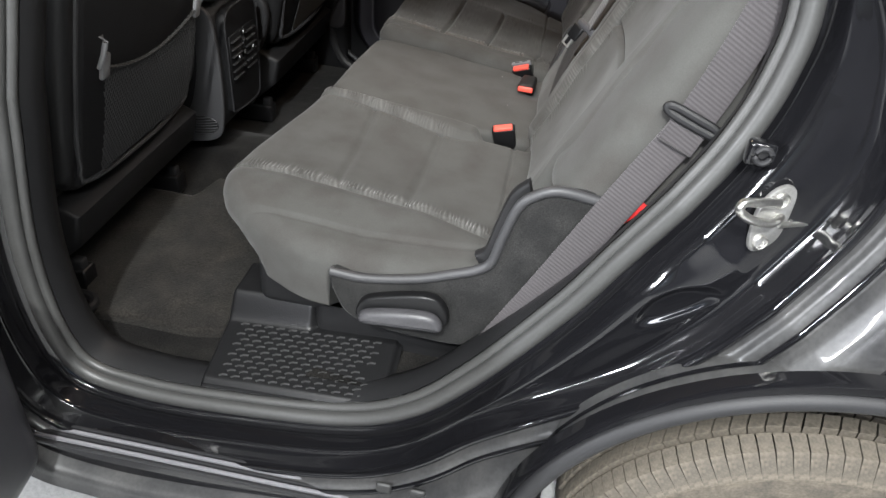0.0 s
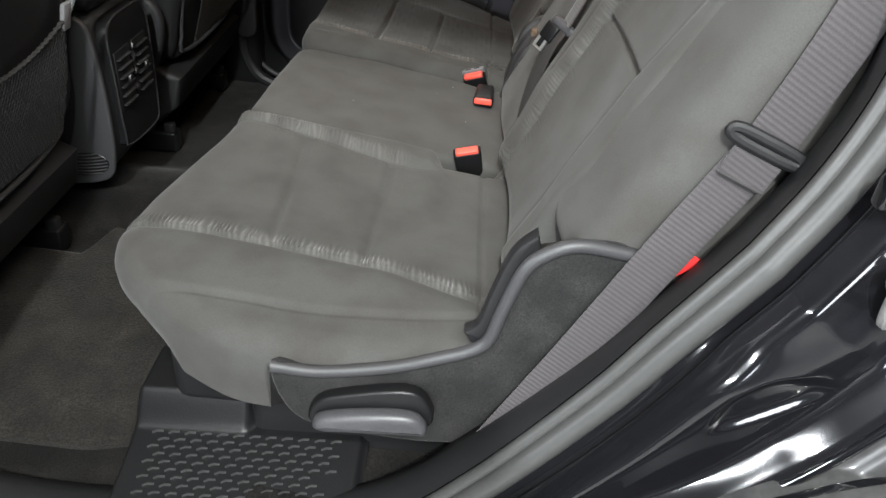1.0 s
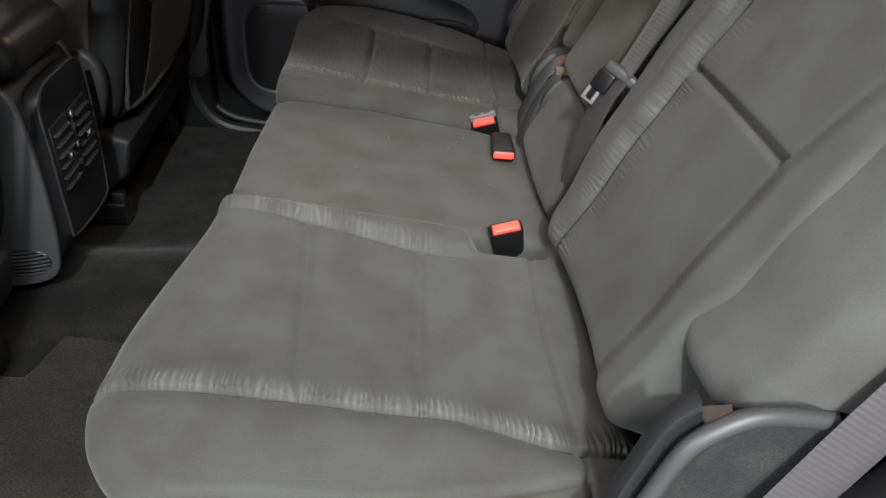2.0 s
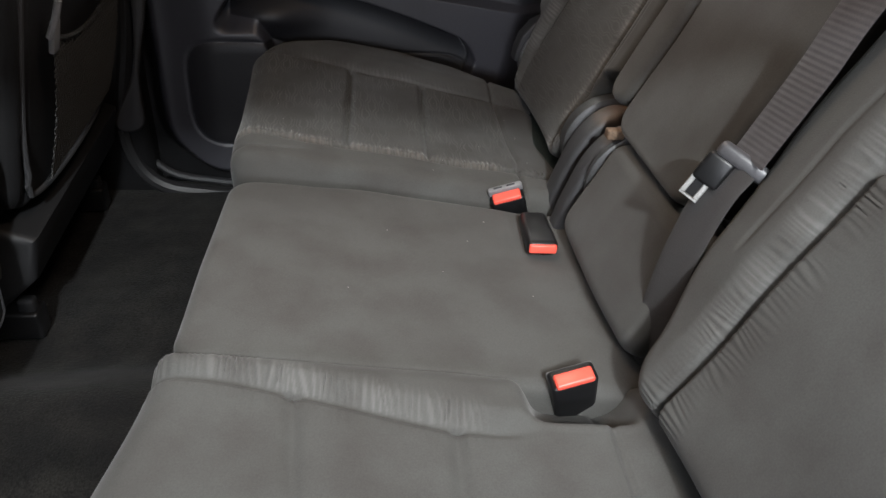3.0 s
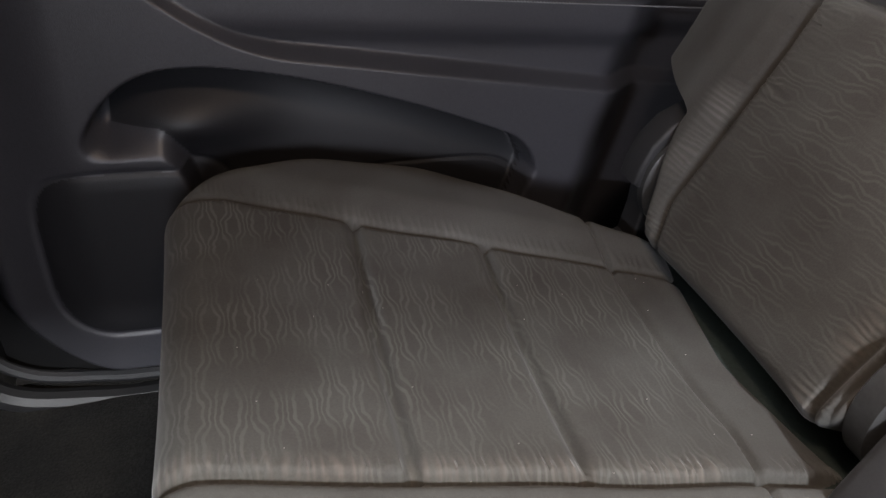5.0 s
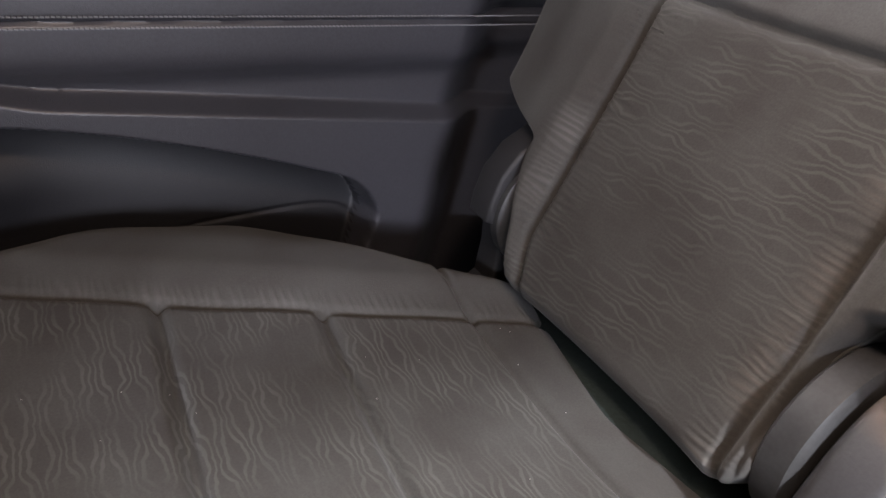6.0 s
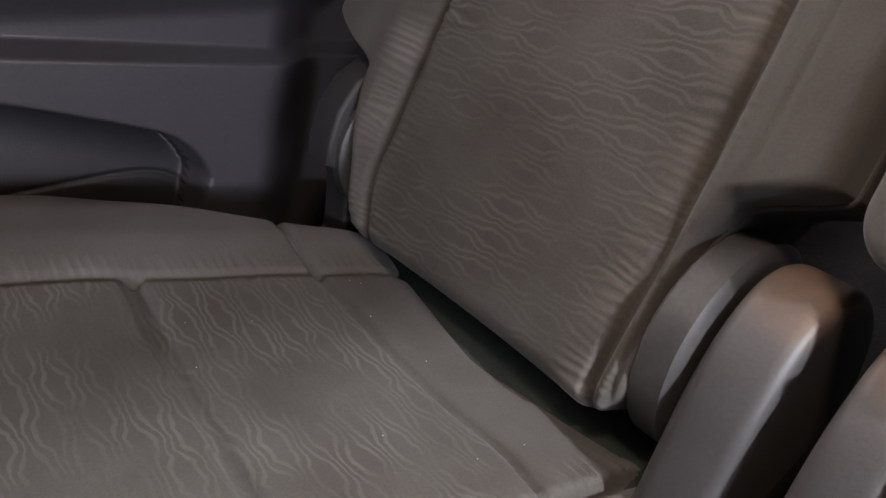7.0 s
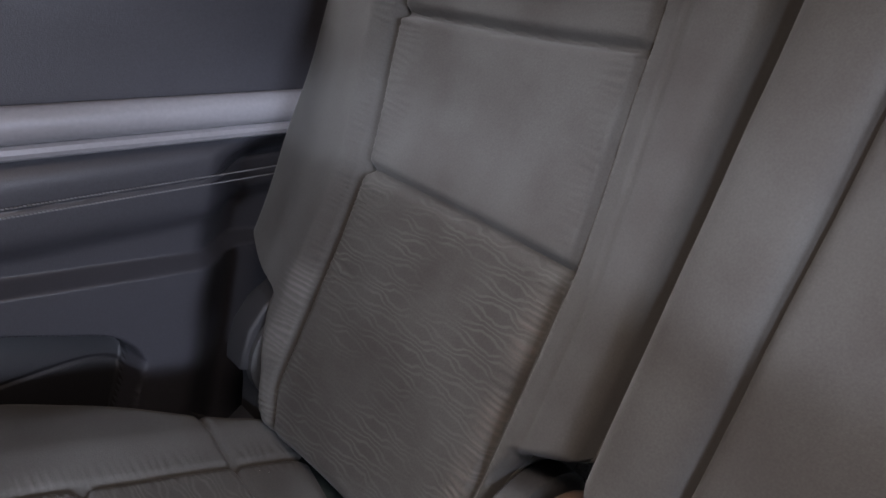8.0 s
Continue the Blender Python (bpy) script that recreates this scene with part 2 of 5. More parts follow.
# ---- builders ----
def put_mesh(name, verts, faces, mats, parent=None, label="", smooth=True, index=None, uv=None):
    me = bpy.data.meshes.new(name)
    me.from_pydata([tuple(map(float, v)) for v in verts], [], [tuple(map(int, f)) for f in faces])
    for m in mats if isinstance(mats, (list, tuple)) else (mats,):
        me.materials.append(m)
    if index is not None:
        me.polygons.foreach_set("material_index", np.asarray(index, np.int32))
    if uv is not None:
        layer = me.uv_layers.new(name="UVMap")
        loops = np.zeros(len(me.loops), np.int32)
        me.loops.foreach_get("vertex_index", loops)
        layer.data.foreach_set("uv", np.asarray(uv, np.float32)[loops].ravel())
    me.polygons.foreach_set("use_smooth", np.full(len(me.polygons), smooth))
    me.update()
    if smooth:
        me.set_sharp_from_angle(angle=radians(65))
    ob = new(name, me)
    if parent is not None:
        ob.parent = parent
    if label:
        ob["label"] = label
    return ob


def part(name, bm, mat, parent=None, label="", smooth=True):
    me = bpy.data.meshes.new(name)
    bmesh.ops.recalc_face_normals(bm, faces=bm.faces)
    bm.to_mesh(me)
    bm.free()
    me.materials.append(mat)
    me.polygons.foreach_set("use_smooth", np.full(len(me.polygons), smooth))
    if smooth:
        me.set_sharp_from_angle(angle=radians(35))
    ob = new(name, me)
    if parent is not None:
        ob.parent = parent
    if label:
        ob["label"] = label
    return ob


def thing(name, label, category, at=(0, 0, 0), group="", kind=""):
    ob = new(name)
    ob.location = at
    ob.empty_display_size = 0.05
    return tagged(ob, label, category, group, kind)


def block(x0, x1, y0, y1, z0, z1, bevel=0.004, segments=3, m=None):
    bm = bmesh.new()
    bmesh.ops.create_cube(bm, size=1)
    bmesh.ops.scale(bm, vec=(x1 - x0, y1 - y0, z1 - z0), verts=bm.verts)
    bmesh.ops.translate(bm, vec=((x0 + x1) / 2, (y0 + y1) / 2, (z0 + z1) / 2), verts=bm.verts)
    if bevel:
        bmesh.ops.bevel(bm, geom=list(bm.edges), offset=bevel, segments=segments, affect="EDGES", profile=0.5)
    if m is not None:
        bmesh.ops.transform(bm, matrix=m, verts=bm.verts)
    return bm


def prism(outline, y0, y1, bevel=0.003, segments=2, m=None):
    """An outline in x and z, drawn out from y0 to y1 with rounded edges."""
    bm = bmesh.new()
    face = bm.faces.new([bm.verts.new((x, y0, z)) for x, z in outline])
    out = bmesh.ops.extrude_face_region(bm, geom=[face])
    bmesh.ops.translate(bm, vec=(0, y1 - y0, 0), verts=[v for v in out["geom"] if isinstance(v, bmesh.types.BMVert)])
    if bevel:
        rim = [e for e in bm.edges if abs(e.verts[0].co.y - e.verts[1].co.y) < 1e-6]
        bmesh.ops.bevel(bm, geom=rim, offset=bevel, segments=segments, affect="EDGES", profile=0.5)
    if m is not None:
        bmesh.ops.transform(bm, matrix=m, verts=bm.verts)
    return bm


def smooth_line(points, n, closed=False):
    """n points evenly along a Catmull-Rom line through the given ones."""
    p = np.array(points, float)
    ext = np.vstack([p[-1], p, p[0], p[1]]) if closed else np.vstack([2 * p[0] - p[1], p, 2 * p[-1] - p[-2]])
    out = []
    for k in range(len(ext) - 3):
        a, b, c, d = ext[k : k + 4]
        t = np.linspace(0, 1, 24, endpoint=False)[:, None]
        out.append(0.5 * (2 * b + (c - a) * t + (2 * a - 5 * b + 4 * c - d) * t**2 + (3 * b - a - 3 * c + d) * t**3))
    out.append(ext[-2][None])
    out = np.vstack(out)
    far = np.r_[0, np.cumsum(np.linalg.norm(np.diff(out, axis=0), axis=1))]
    want = np.linspace(0, far[-1], n)
    return np.stack([np.interp(want, far, out[:, k]) for k in range(out.shape[1])], 1)


def lathe(radii, heights, n=24):
    bm = bmesh.new()
    rings = [[bm.verts.new((r * math.cos(2 * math.pi * k / n), r * math.sin(2 * math.pi * k / n), h)) for k in range(n)] for r, h in zip(radii, heights)]
    for a, b in zip(rings, rings[1:]):
        for k in range(n):
            bm.faces.new((a[k], a[(k + 1) % n], b[(k + 1) % n], b[k]))
    bm.faces.new(rings[0][::-1]), bm.faces.new(rings[-1])
    return bm


def tube(points, radius, n=10, closed=False, flat=1.0, up=(0, 0, 1)):
    """A round or flattened bar along a line; flat squeezes it along up."""
    p = np.array(points, float)
    if closed:
        d = np.roll(p, -1, 0) - np.roll(p, 1, 0)
    else:
        d = np.gradient(p, axis=0)
    d /= np.linalg.norm(d, axis=1)[:, None]
    side = np.cross(d, np.array(up, float))
    side /= np.maximum(np.linalg.norm(side, axis=1)[:, None], 1e-9)
    top = np.cross(side, d)
    r = np.broadcast_to(np.asarray(radius, float), (len(p),))
    ang = np.linspace(0, 2 * np.pi, n, endpoint=False)
    ring = p[:, None] + r[:, None, None] * (np.cos(ang)[None, :, None] * side[:, None] + flat * np.sin(ang)[None, :, None] * top[:, None])
    bm = bmesh.new()
    vs = [[bm.verts.new(v) for v in row] for row in ring]
    pairs = list(zip(vs, vs[1:])) + ([(vs[-1], vs[0])] if closed else [])
    for a, b in pairs:
        for k in range(n):
            bm.faces.new((a[k], a[(k + 1) % n], b[(k + 1) % n], b[k]))
    if not closed:
        bm.faces.new(vs[0][::-1]), bm.faces.new(vs[-1])
    return bm


def strap(points, width, across, thick=0.0014):
    """A flat band of webbing along a line; across: the direction of its width, one for all or one a point."""
    p = np.array(points, float)
    w = np.broadcast_to(np.array(across, float), p.shape)
    d = np.gradient(p, axis=0)
    d /= np.linalg.norm(d, axis=1)[:, None]
    w = w - (w * d).sum(1)[:, None] * d
    w = w / np.linalg.norm(w, axis=1)[:, None]
    nrm = np.cross(d, w)
    cols = np.array([-1, -0.94, -0.5, 0, 0.5, 0.94, 1])
    lift = np.array([0.3, 1, 0.8, 0.75, 0.8, 1, 0.3]) * thick / 2
    top = p[:, None] + cols[None, :, None] * w[:, None] * width / 2 + lift[None, :, None] * nrm[:, None]
    bot = p[:, None] + cols[None, :, None] * w[:, None] * width / 2 - lift[None, :, None] * nrm[:, None]
    ring = np.concatenate([top, bot[:, ::-1]], 1)
    n, c = ring.shape[:2]
    bm = bmesh.new()
    vs = [[bm.verts.new(v) for v in row] for row in ring]
    for a, b in zip(vs, vs[1:]):
        for k in range(c):
            bm.faces.new((a[k], a[(k + 1) % c], b[(k + 1) % c], b[k]))
    bm.faces.new(vs[0][::-1]), bm.faces.new(vs[-1])
    return bm


def grid_faces(na, nb, off=0):
    k = np.arange(na * nb).reshape(na, nb) + off
    return np.stack([k[:-1, :-1], k[1:, :-1], k[1:, 1:], k[:-1, 1:]], -1).reshape(-1, 4)


def groove(d, width, depth):
    return -depth * np.exp(-((d / width) ** 2))


def ramp(x, a, b):
    t = np.clip((x - a) / (b - a), 0, 1)
    return t * t * (3 - 2 * t)


_rng = np.random.default_rng(7)
_phase = _rng.uniform(0, 6.28, 64)


def wobble(u, v, size):
    """A smooth random field of about -1 to 1 with features of that size."""
    out = 0
    for k in range(6):
        a = _phase[k] * 5
        out = out + np.sin((u * math.cos(a) + v * math.sin(a)) * 2 * math.pi / size * (0.7 + 0.13 * k) + _phase[k + 10])
    return out / 3.2


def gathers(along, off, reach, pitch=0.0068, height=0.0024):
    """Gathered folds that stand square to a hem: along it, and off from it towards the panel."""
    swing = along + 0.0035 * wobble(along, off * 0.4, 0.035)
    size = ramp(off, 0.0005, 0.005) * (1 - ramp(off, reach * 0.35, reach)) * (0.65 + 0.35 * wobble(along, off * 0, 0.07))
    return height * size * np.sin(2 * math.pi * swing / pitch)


def fold_light(along, off, reach, pitch=0.0068):
    """How much highlight is painted on the crests of such folds, 0 to 1."""
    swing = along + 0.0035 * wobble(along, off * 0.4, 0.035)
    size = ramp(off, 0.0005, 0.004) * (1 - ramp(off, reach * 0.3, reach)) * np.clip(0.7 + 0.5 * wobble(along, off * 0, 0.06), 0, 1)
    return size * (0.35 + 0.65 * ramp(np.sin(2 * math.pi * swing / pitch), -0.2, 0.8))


def pad(name, length, width, shape, height, depth, mats, parent, corner=0.05, edge=0.03, step=0.0022, tuck=0.012, place=None, mask=None, label="", fold=None):
    """An upholstered pad. Its plan is a rectangle with round corners in p, q of 0 to 1, which shape() bends into local a, b;
    height(a, b) is the top; the edge rolls over and goes depth down. place maps local a, b, c to the world."""
    na, nb = int(length / step) + 2, int(width / (step * 1.4)) + 2

    def spread(n):
        t = np.linspace(-1, 1, n)
        return np.sign(t) * (1 - (1 - np.abs(t)) ** 1.22)

    A, B = np.meshgrid(spread(na) * length / 2, spread(nb) * width / 2, indexing="ij")
    if isinstance(corner, tuple):  # low a low b, low a high b, high a low b, high a high b
        corner = np.where(A < 0, np.where(B < 0, corner[0], corner[1]), np.where(B < 0, corner[2], corner[3]))
    qa, qb = np.abs(A) - (length / 2 - corner), np.abs(B) - (width / 2 - corner)
    both = (qa > 0) & (qb > 0)
    m, r = np.maximum(qa, qb), np.hypot(qa, qb) + 1e-12
    f = np.where(both, m / r, 1.0)
    A2 = np.where(both, np.sign(A) * (length / 2 - corner + qa * f), A)
    B2 = np.where(both, np.sign(B) * (width / 2 - corner + qb * f), B)
    inner = corner - (np.hypot(np.maximum(np.abs(A2) - (length / 2 - corner), 0), np.maximum(np.abs(B2) - (width / 2 - corner), 0)))
    inner = np.where(both, inner, np.minimum(length / 2 - np.abs(A2), width / 2 - np.abs(B2)))
    p, q = A2 / length + 0.5, B2 / width + 0.5
    a, b = shape(p, q)
    t = np.clip(1 - inner / edge, 0, 1)
    roll = edge * (1 - np.sqrt(np.maximum(1 - t**2, 0)))
    c = height(a, b) - roll
    top = np.stack([a, b, c], -1).reshape(-1, 3)
    faces = [grid_faces(na, nb)]
    k = np.arange(na * nb).reshape(na, nb)
    loop = np.concatenate([k[:, 0], k[-1, 1:], k[-2::-1, -1], k[0, -2:0:-1]])
    mid = np.array([a.mean(), b.mean()])
    rim = top[loop]
    verts, prev = [top], loop
    inward = mid - rim[:, :2]
    inward /= np.linalg.norm(inward, axis=1)[:, None]
    deep = depth(rim[:, 0], rim[:, 1]) if callable(depth) else depth
    pull_in = tuck(rim[:, 0], rim[:, 1]) if callable(tuck) else np.full(len(rim), tuck)
    levels = [(0.2, 0.02), (0.5, 0.25), (0.8, 0.62), (1.0, 1.0)]
    for drop, pull in levels:
        row = rim.copy()
        row[:, :2] += inward * (pull_in * pull)[:, None]
        row[:, 2] -= deep * drop
        idx = np.arange(len(loop)) + sum(len(v) for v in verts)
        verts.append(row)
        faces.append(np.stack([prev, idx, np.roll(idx, -1), np.roll(prev, -1)], -1))
        prev = idx
    verts = np.vstack(verts)
    index = np.zeros(sum(len(x) for x in faces), int)
    if mask is not None:
        mk = mask(a, b)
        cell = mk[:-1, :-1] & mk[1:, 1:]
        index[: cell.size] = cell.reshape(-1)
    uv = verts[:, :2].copy()
    world_verts = place(verts) if place else verts
    faces = [tuple(x) for x in np.vstack(faces)] + [tuple(prev[::-1])]
    index = np.r_[index, 0]
    ob = put_mesh(name, world_verts, faces, mats, parent, label, True, index, uv)
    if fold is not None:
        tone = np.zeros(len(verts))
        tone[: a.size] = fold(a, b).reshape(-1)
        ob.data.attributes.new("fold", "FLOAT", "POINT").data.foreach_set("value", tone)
    return ob


MID = 0.035          # the car's centre line
HINGE = (0.085, 0.74)  # foot of the backrests, x and z
LEAN_BACK = radians(25)


def on_back(v, foot=HINGE[0]):
    """From a backrest's own axes (up along it, across the car, out of it) to the car."""
    s, y, w = v[:, 0], v[:, 1], v[:, 2]
    sn, cs = math.sin(LEAN_BACK), math.cos(LEAN_BACK)
    return np.stack([foot + s * sn - w * cs, y, HINGE[1] + s * cs + w * sn], 1)


# ---- rear seat cushions ----
def slope_top(x):
    return 0.752 - 0.10 * (x + 0.36) - 0.35 * np.maximum(-(x + 0.30), 0) ** 1.6


bench = thing("rear_bench_seat", "dark grey cloth double rear seat with folding centre armrest", "seat", (-0.15, -0.2, 0.6))
bench_place = lambda v: v - np.array([-0.15, -0.2, 0.6])


def near_shape(p, q):
    y0 = -0.60 - 0.062 * ramp(p, 0.0, 0.35) + 0.036 * ramp(p, 0.55, 0.92)
    y1 = -0.115 - 0.035 * p
    y = y0 + (y1 - y0) * q
    x0 = -0.438 + 0.058 * ramp(q, 0.40, 1.05) + 0.026 * (1 - ramp(q, 0, 0.25))
    return x0 + (0.125 - x0) * p, y


def near_hem_out(x):
    return -0.487 - 0.013 * ramp(x, -0.38, -0.1) - 0.032 * ramp(x, -0.1, 0.05)


def near_hem_in(x):
    return -0.150 - 0.070 * ramp(x, -0.40, -0.04)


def near_top(x, y):
    ho, hi = near_hem_out(x), near_hem_in(x)
    z = slope_top(x)
    z = z + 0.006 * ramp(ho - y, -0.004, 0.03) - 0.012 * ramp(ho - y, 0.03, 0.16)
    z = z + 0.010 * ramp(y - hi, 0.0, 0.025)
    inside = (y > ho) & (y < hi)
    z = z - 0.012 * np.clip(1 - ((y - (ho + hi) / 2) / ((hi - ho) / 2)) ** 2, 0, 1)
    z = z + groove(y - ho, 0.005, 0.010) + groove(y - hi, 0.004, 0.0045) * (1 - ramp(x, -0.08, -0.03))
    for sx, tilt in ((-0.247, -0.04), (-0.111, 0.03)):
        z = z + np.where(inside, groove(x - sx - tilt * (y + 0.34), 0.0075, 0.005), 0)
    z = z + groove(x - 0.045, 0.004, 0.004)
    piped = y + 0.603 - 0.6 * np.maximum(x + 0.2, 0) ** 2
    z = z + groove(piped, 0.0042, 0.0042) - 0.0035 * ramp(-piped, 0.0, 0.004)
    z = z + np.where(inside, gathers(x, y - ho, 0.042), 0)
    z = z + np.where(inside & (x < -0.05), gathers(x, hi - y, 0.03, 0.0075, 0.0007), 0)
    z = z + np.where((y > hi) & (x < -0.04), gathers(x, y - hi, 0.042, 0.0066, 0.0016), 0) * (1 - ramp(x, -0.10, -0.05))
    z = z + np.where(y < ho, gathers(x, ho - y, 0.012, height=0.0008), 0)
    pit = np.exp(-(((x - 0.022) / 0.052) ** 6 + ((y + 0.166) / 0.036) ** 6))
    z = z - 0.045 * pit
    z = z + 0.0012 * wobble(x, y, 0.16)
    return z


def near_depth(x, y):
    side = np.where(x < -0.204, 0.084, 0.014)
    return np.where(y > -0.45, 0.09, side)


def near_tuck(x, y):
    return 0.008 + 0.048 * ramp(-x, 0.32, 0.39) + 0.02 * ramp(y, -0.5, -0.4)


pad("near_cushion", 0.51, 0.53, near_shape, near_top, near_depth, [CLOTH], bench, step=0.0017, corner=(0.07, 0.02, 0.05, 0.02), edge=0.034, place=bench_place, tuck=near_tuck,
    fold=lambda x, y: np.where(y > near_hem_out(x), 0.6 * fold_light(x, y - near_hem_out(x), 0.034), 0) * ramp(x, -0.40, -0.36) * (1 - ramp(x, 0.02, 0.05))
    + np.where(y > near_hem_in(x), 0.5 * fold_light(x, y - near_hem_in(x), 0.040, 0.0066), 0) * ramp(x, -0.36, -0.32) * (1 - ramp(x, -0.12, -0.06)))


def centre_shape(p, q):
    y0 = -0.128 - 0.04 * p
    y1 = 0.214 - 0.03 * ramp(p, 0.3, 0.9)
    x0 = -0.371 + 0.022 * q
    return x0 + (0.125 - x0) * p, y0 + (y1 - y0) * q


def centre_top(x, y):
    z = slope_top(x) + 0.004 - 0.004 * ((y - 0.04) / 0.15) ** 2 + 0.0012 * wobble(x, y, 0.13)
    return z - 0.007 * np.exp(-(((x - 0.045) / 0.035) ** 4 + ((y - 0.115) / 0.06) ** 4))


pad("centre_cushion", 0.475, 0.345, centre_shape, centre_top, 0.10, [CLOTH], bench, corner=0.03, edge=0.016, place=bench_place)
part("underside", block(-0.20, 0.25, -0.40, 0.42, -0.06, 0.07, 0.02), PLASTIC, bench)

single = thing("rear_single_seat", "dark grey cloth single rear seat with wavy woven panels", "seat", (-0.15, 0.45, 0.6))
single_place = lambda v: v - np.array([-0.15, 0.45, 0.6])


def far_shape(p, q):
    y0 = 0.226 - 0.034 * ramp(p, 0.2, 0.9)
    y1 = 0.672 + 0.050 * ramp(p, 0.0, 0.35) - 0.165 * ramp(p, 0.50, 1.0)
    x0 = -0.357
    return x0 + (0.136 - x0) * p, y0 + (y1 - y0) * q


def far_hem_in(x):
    return 0.272 - 0.15 * (x + 0.08)


def far_hem_out(x):
    return np.clip(0.553 - 0.35 * (x + 0.064), 0.455, 0.635)


def far_top(x, y):
    hi, ho = far_hem_in(x), far_hem_out(x)
    z = slope_top(x) + 0.022
    z = z - 0.004 * ramp(hi - y, 0, 0.03) + 0.014 * ramp(y - ho, 0, 0.05) - 0.012 * ramp(y - ho, 0.08, 0.16)
    inside = (y > hi) & (y < ho)
    z = z - 0.010 * np.clip(1 - ((y - (ho + hi) / 2) / ((ho - hi) / 2)) ** 2, 0, 1)
    z = z - 0.018 * ramp(hi - y, 0.05, 0.09)
    z = z + groove(y - hi, 0.005, 0.010) + groove(y - ho, 0.0045, 0.005) + groove(y - hi + 0.034 - 0.25 * np.maximum(x + 0.30, 0), 0.003, 0.004) * (1 - ramp(x, -0.30, -0.24))
    for sx, tilt in ((-0.191, 0.045), (-0.070, 0.06)):
        z = z + np.where(inside, groove(x - sx - tilt * (y - 0.41), 0.0052, 0.009), 0)
    z = z + groove(x - 0.060 + 0.010 * ramp(0.31 - y, 0, 0.06), 0.0032, 0.006)
    z = z + np.where(inside, gathers(x, y - hi, 0.034, height=0.0017) + gathers(x, ho - y, 0.02, height=0.0007), 0)
    z = z + np.where(y > ho, gathers(x, y - ho, 0.026, height=0.0006), 0)
    return z + 0.0012 * wobble(x, y, 0.14)


pad("far_cushion", 0.46, 0.47, far_shape, far_top, 0.10, [CLOTH, CUSHION_PATTERN], single, corner=(0.05, 0.06, 0.02, 0.04), edge=0.032, step=0.0017, place=single_place,
    mask=lambda x, y: (y > far_hem_in(x)) & (y < far_hem_out(x)) & (x < 0.057),
    fold=lambda x, y: 0.6 * np.where(y > far_hem_in(x), fold_light(x, y - far_hem_in(x), 0.026), 0) * (1 - ramp(x, 0.0, 0.05))
    + 0.4 * np.where(y > far_hem_out(x), fold_light(x, y - far_hem_out(x), 0.026), 0) * ramp(x, -0.30, -0.20) * (1 - ramp(x, -0.05, 0.02)))
part("underside", block(-0.20, 0.22, -0.20, 0.20, -0.06, 0.07, 0.02), PLASTIC, single)


# ---- rear backrests ----
def back_top(lo, hi, seams, outboard, folds=0.0007):
    """The face of an outer backrest: a panel between two hems, seams across it, and bolsters beside it."""
    sgn = 1 if outboard > 0 else -1

    lo0, hi0 = lo, hi

    def f(s, y):
        up = np.maximum(s - 0.28, 0)
        lo, hi = (lo0 + 0.13 * up, hi0 + 0.26 * up - 0.015 * (1 - ramp(s, 0.01, 0.06))) if sgn > 0 else (lo0 - 0.26 * up, hi0 - 0.13 * up)
        inside = (y > lo) & (y < hi)
        w = 0.016 - 0.008 * np.clip(1 - ((y - (lo + hi) / 2) / ((hi - lo) / 2)) ** 2, 0, 1)
        out = np.maximum(lo - y, y - hi)
        w = w + 0.009 * ramp(out, 0.0, 0.03) - 0.02 * ramp(out, 0.06, 0.15)
        w = w + groove(y - lo, 0.0042, 0.0085 if sgn > 0 else 0.0012) + groove(y - hi, 0.0042, 0.0085)
        for k, slant in seams:
            w = w + np.where(inside, groove(s - k - slant * (y - (lo + hi) / 2), 0.0050, 0.011), 0)
        w = w + np.where(inside, gathers(s, y - lo, 0.036, 0.0062, folds if sgn > 0 else 0.0) + gathers(s, hi - y, 0.045, 0.0062, folds), 0)
        w = w + np.where(y < lo, gathers(s, lo - y, 0.016, 0.0058, 0.0006), 0) + np.where(y > hi, gathers(s, y - hi, 0.03, 0.0058, 0.0008), 0)
        bolster = lo - 0.026 if sgn > 0 else hi + 0.043
        w = w + groove(y - bolster, 0.003, 0.002) * ramp(s, 0.15, 0.17)
        if sgn > 0:
            w = w + groove(y - lo + 0.013 + 0.25 * np.maximum(s - 0.11, 0), 0.0026, 0.003) * (1 - ramp(s, 0.14, 0.17))
        return w + 0.0015 * wobble(s, y, 0.15)

    return f




def placed(ob):
    base = np.array(ob.location)
    foot = HINGE[0] + (0.022 if ob is single else 0.0)  # the single seat stands a little further back
    return lambda v: on_back(v, foot) - base


def far_back_shape(p, q):
    s_ = 0.664 * p + 0.004
    y0 = 0.258 + 0.012 * ramp(s_, 0.03, 0.08) - 0.012 * ramp(s_, 0.11, 0.148) - 0.042 * ramp(s_, 0.142, 0.168) + 0.012 * ramp(s_, 0.2, 0.45)
    y1 = 0.540 + 0.034 * ramp(s_, 0.02, 0.12) + 0.095 * ramp(s_, 0.126, 0.162) + 0.018 * ramp(s_, 0.16, 0.42)
    return 0.004 + 0.664 * p, y0 + (y1 - y0) * q


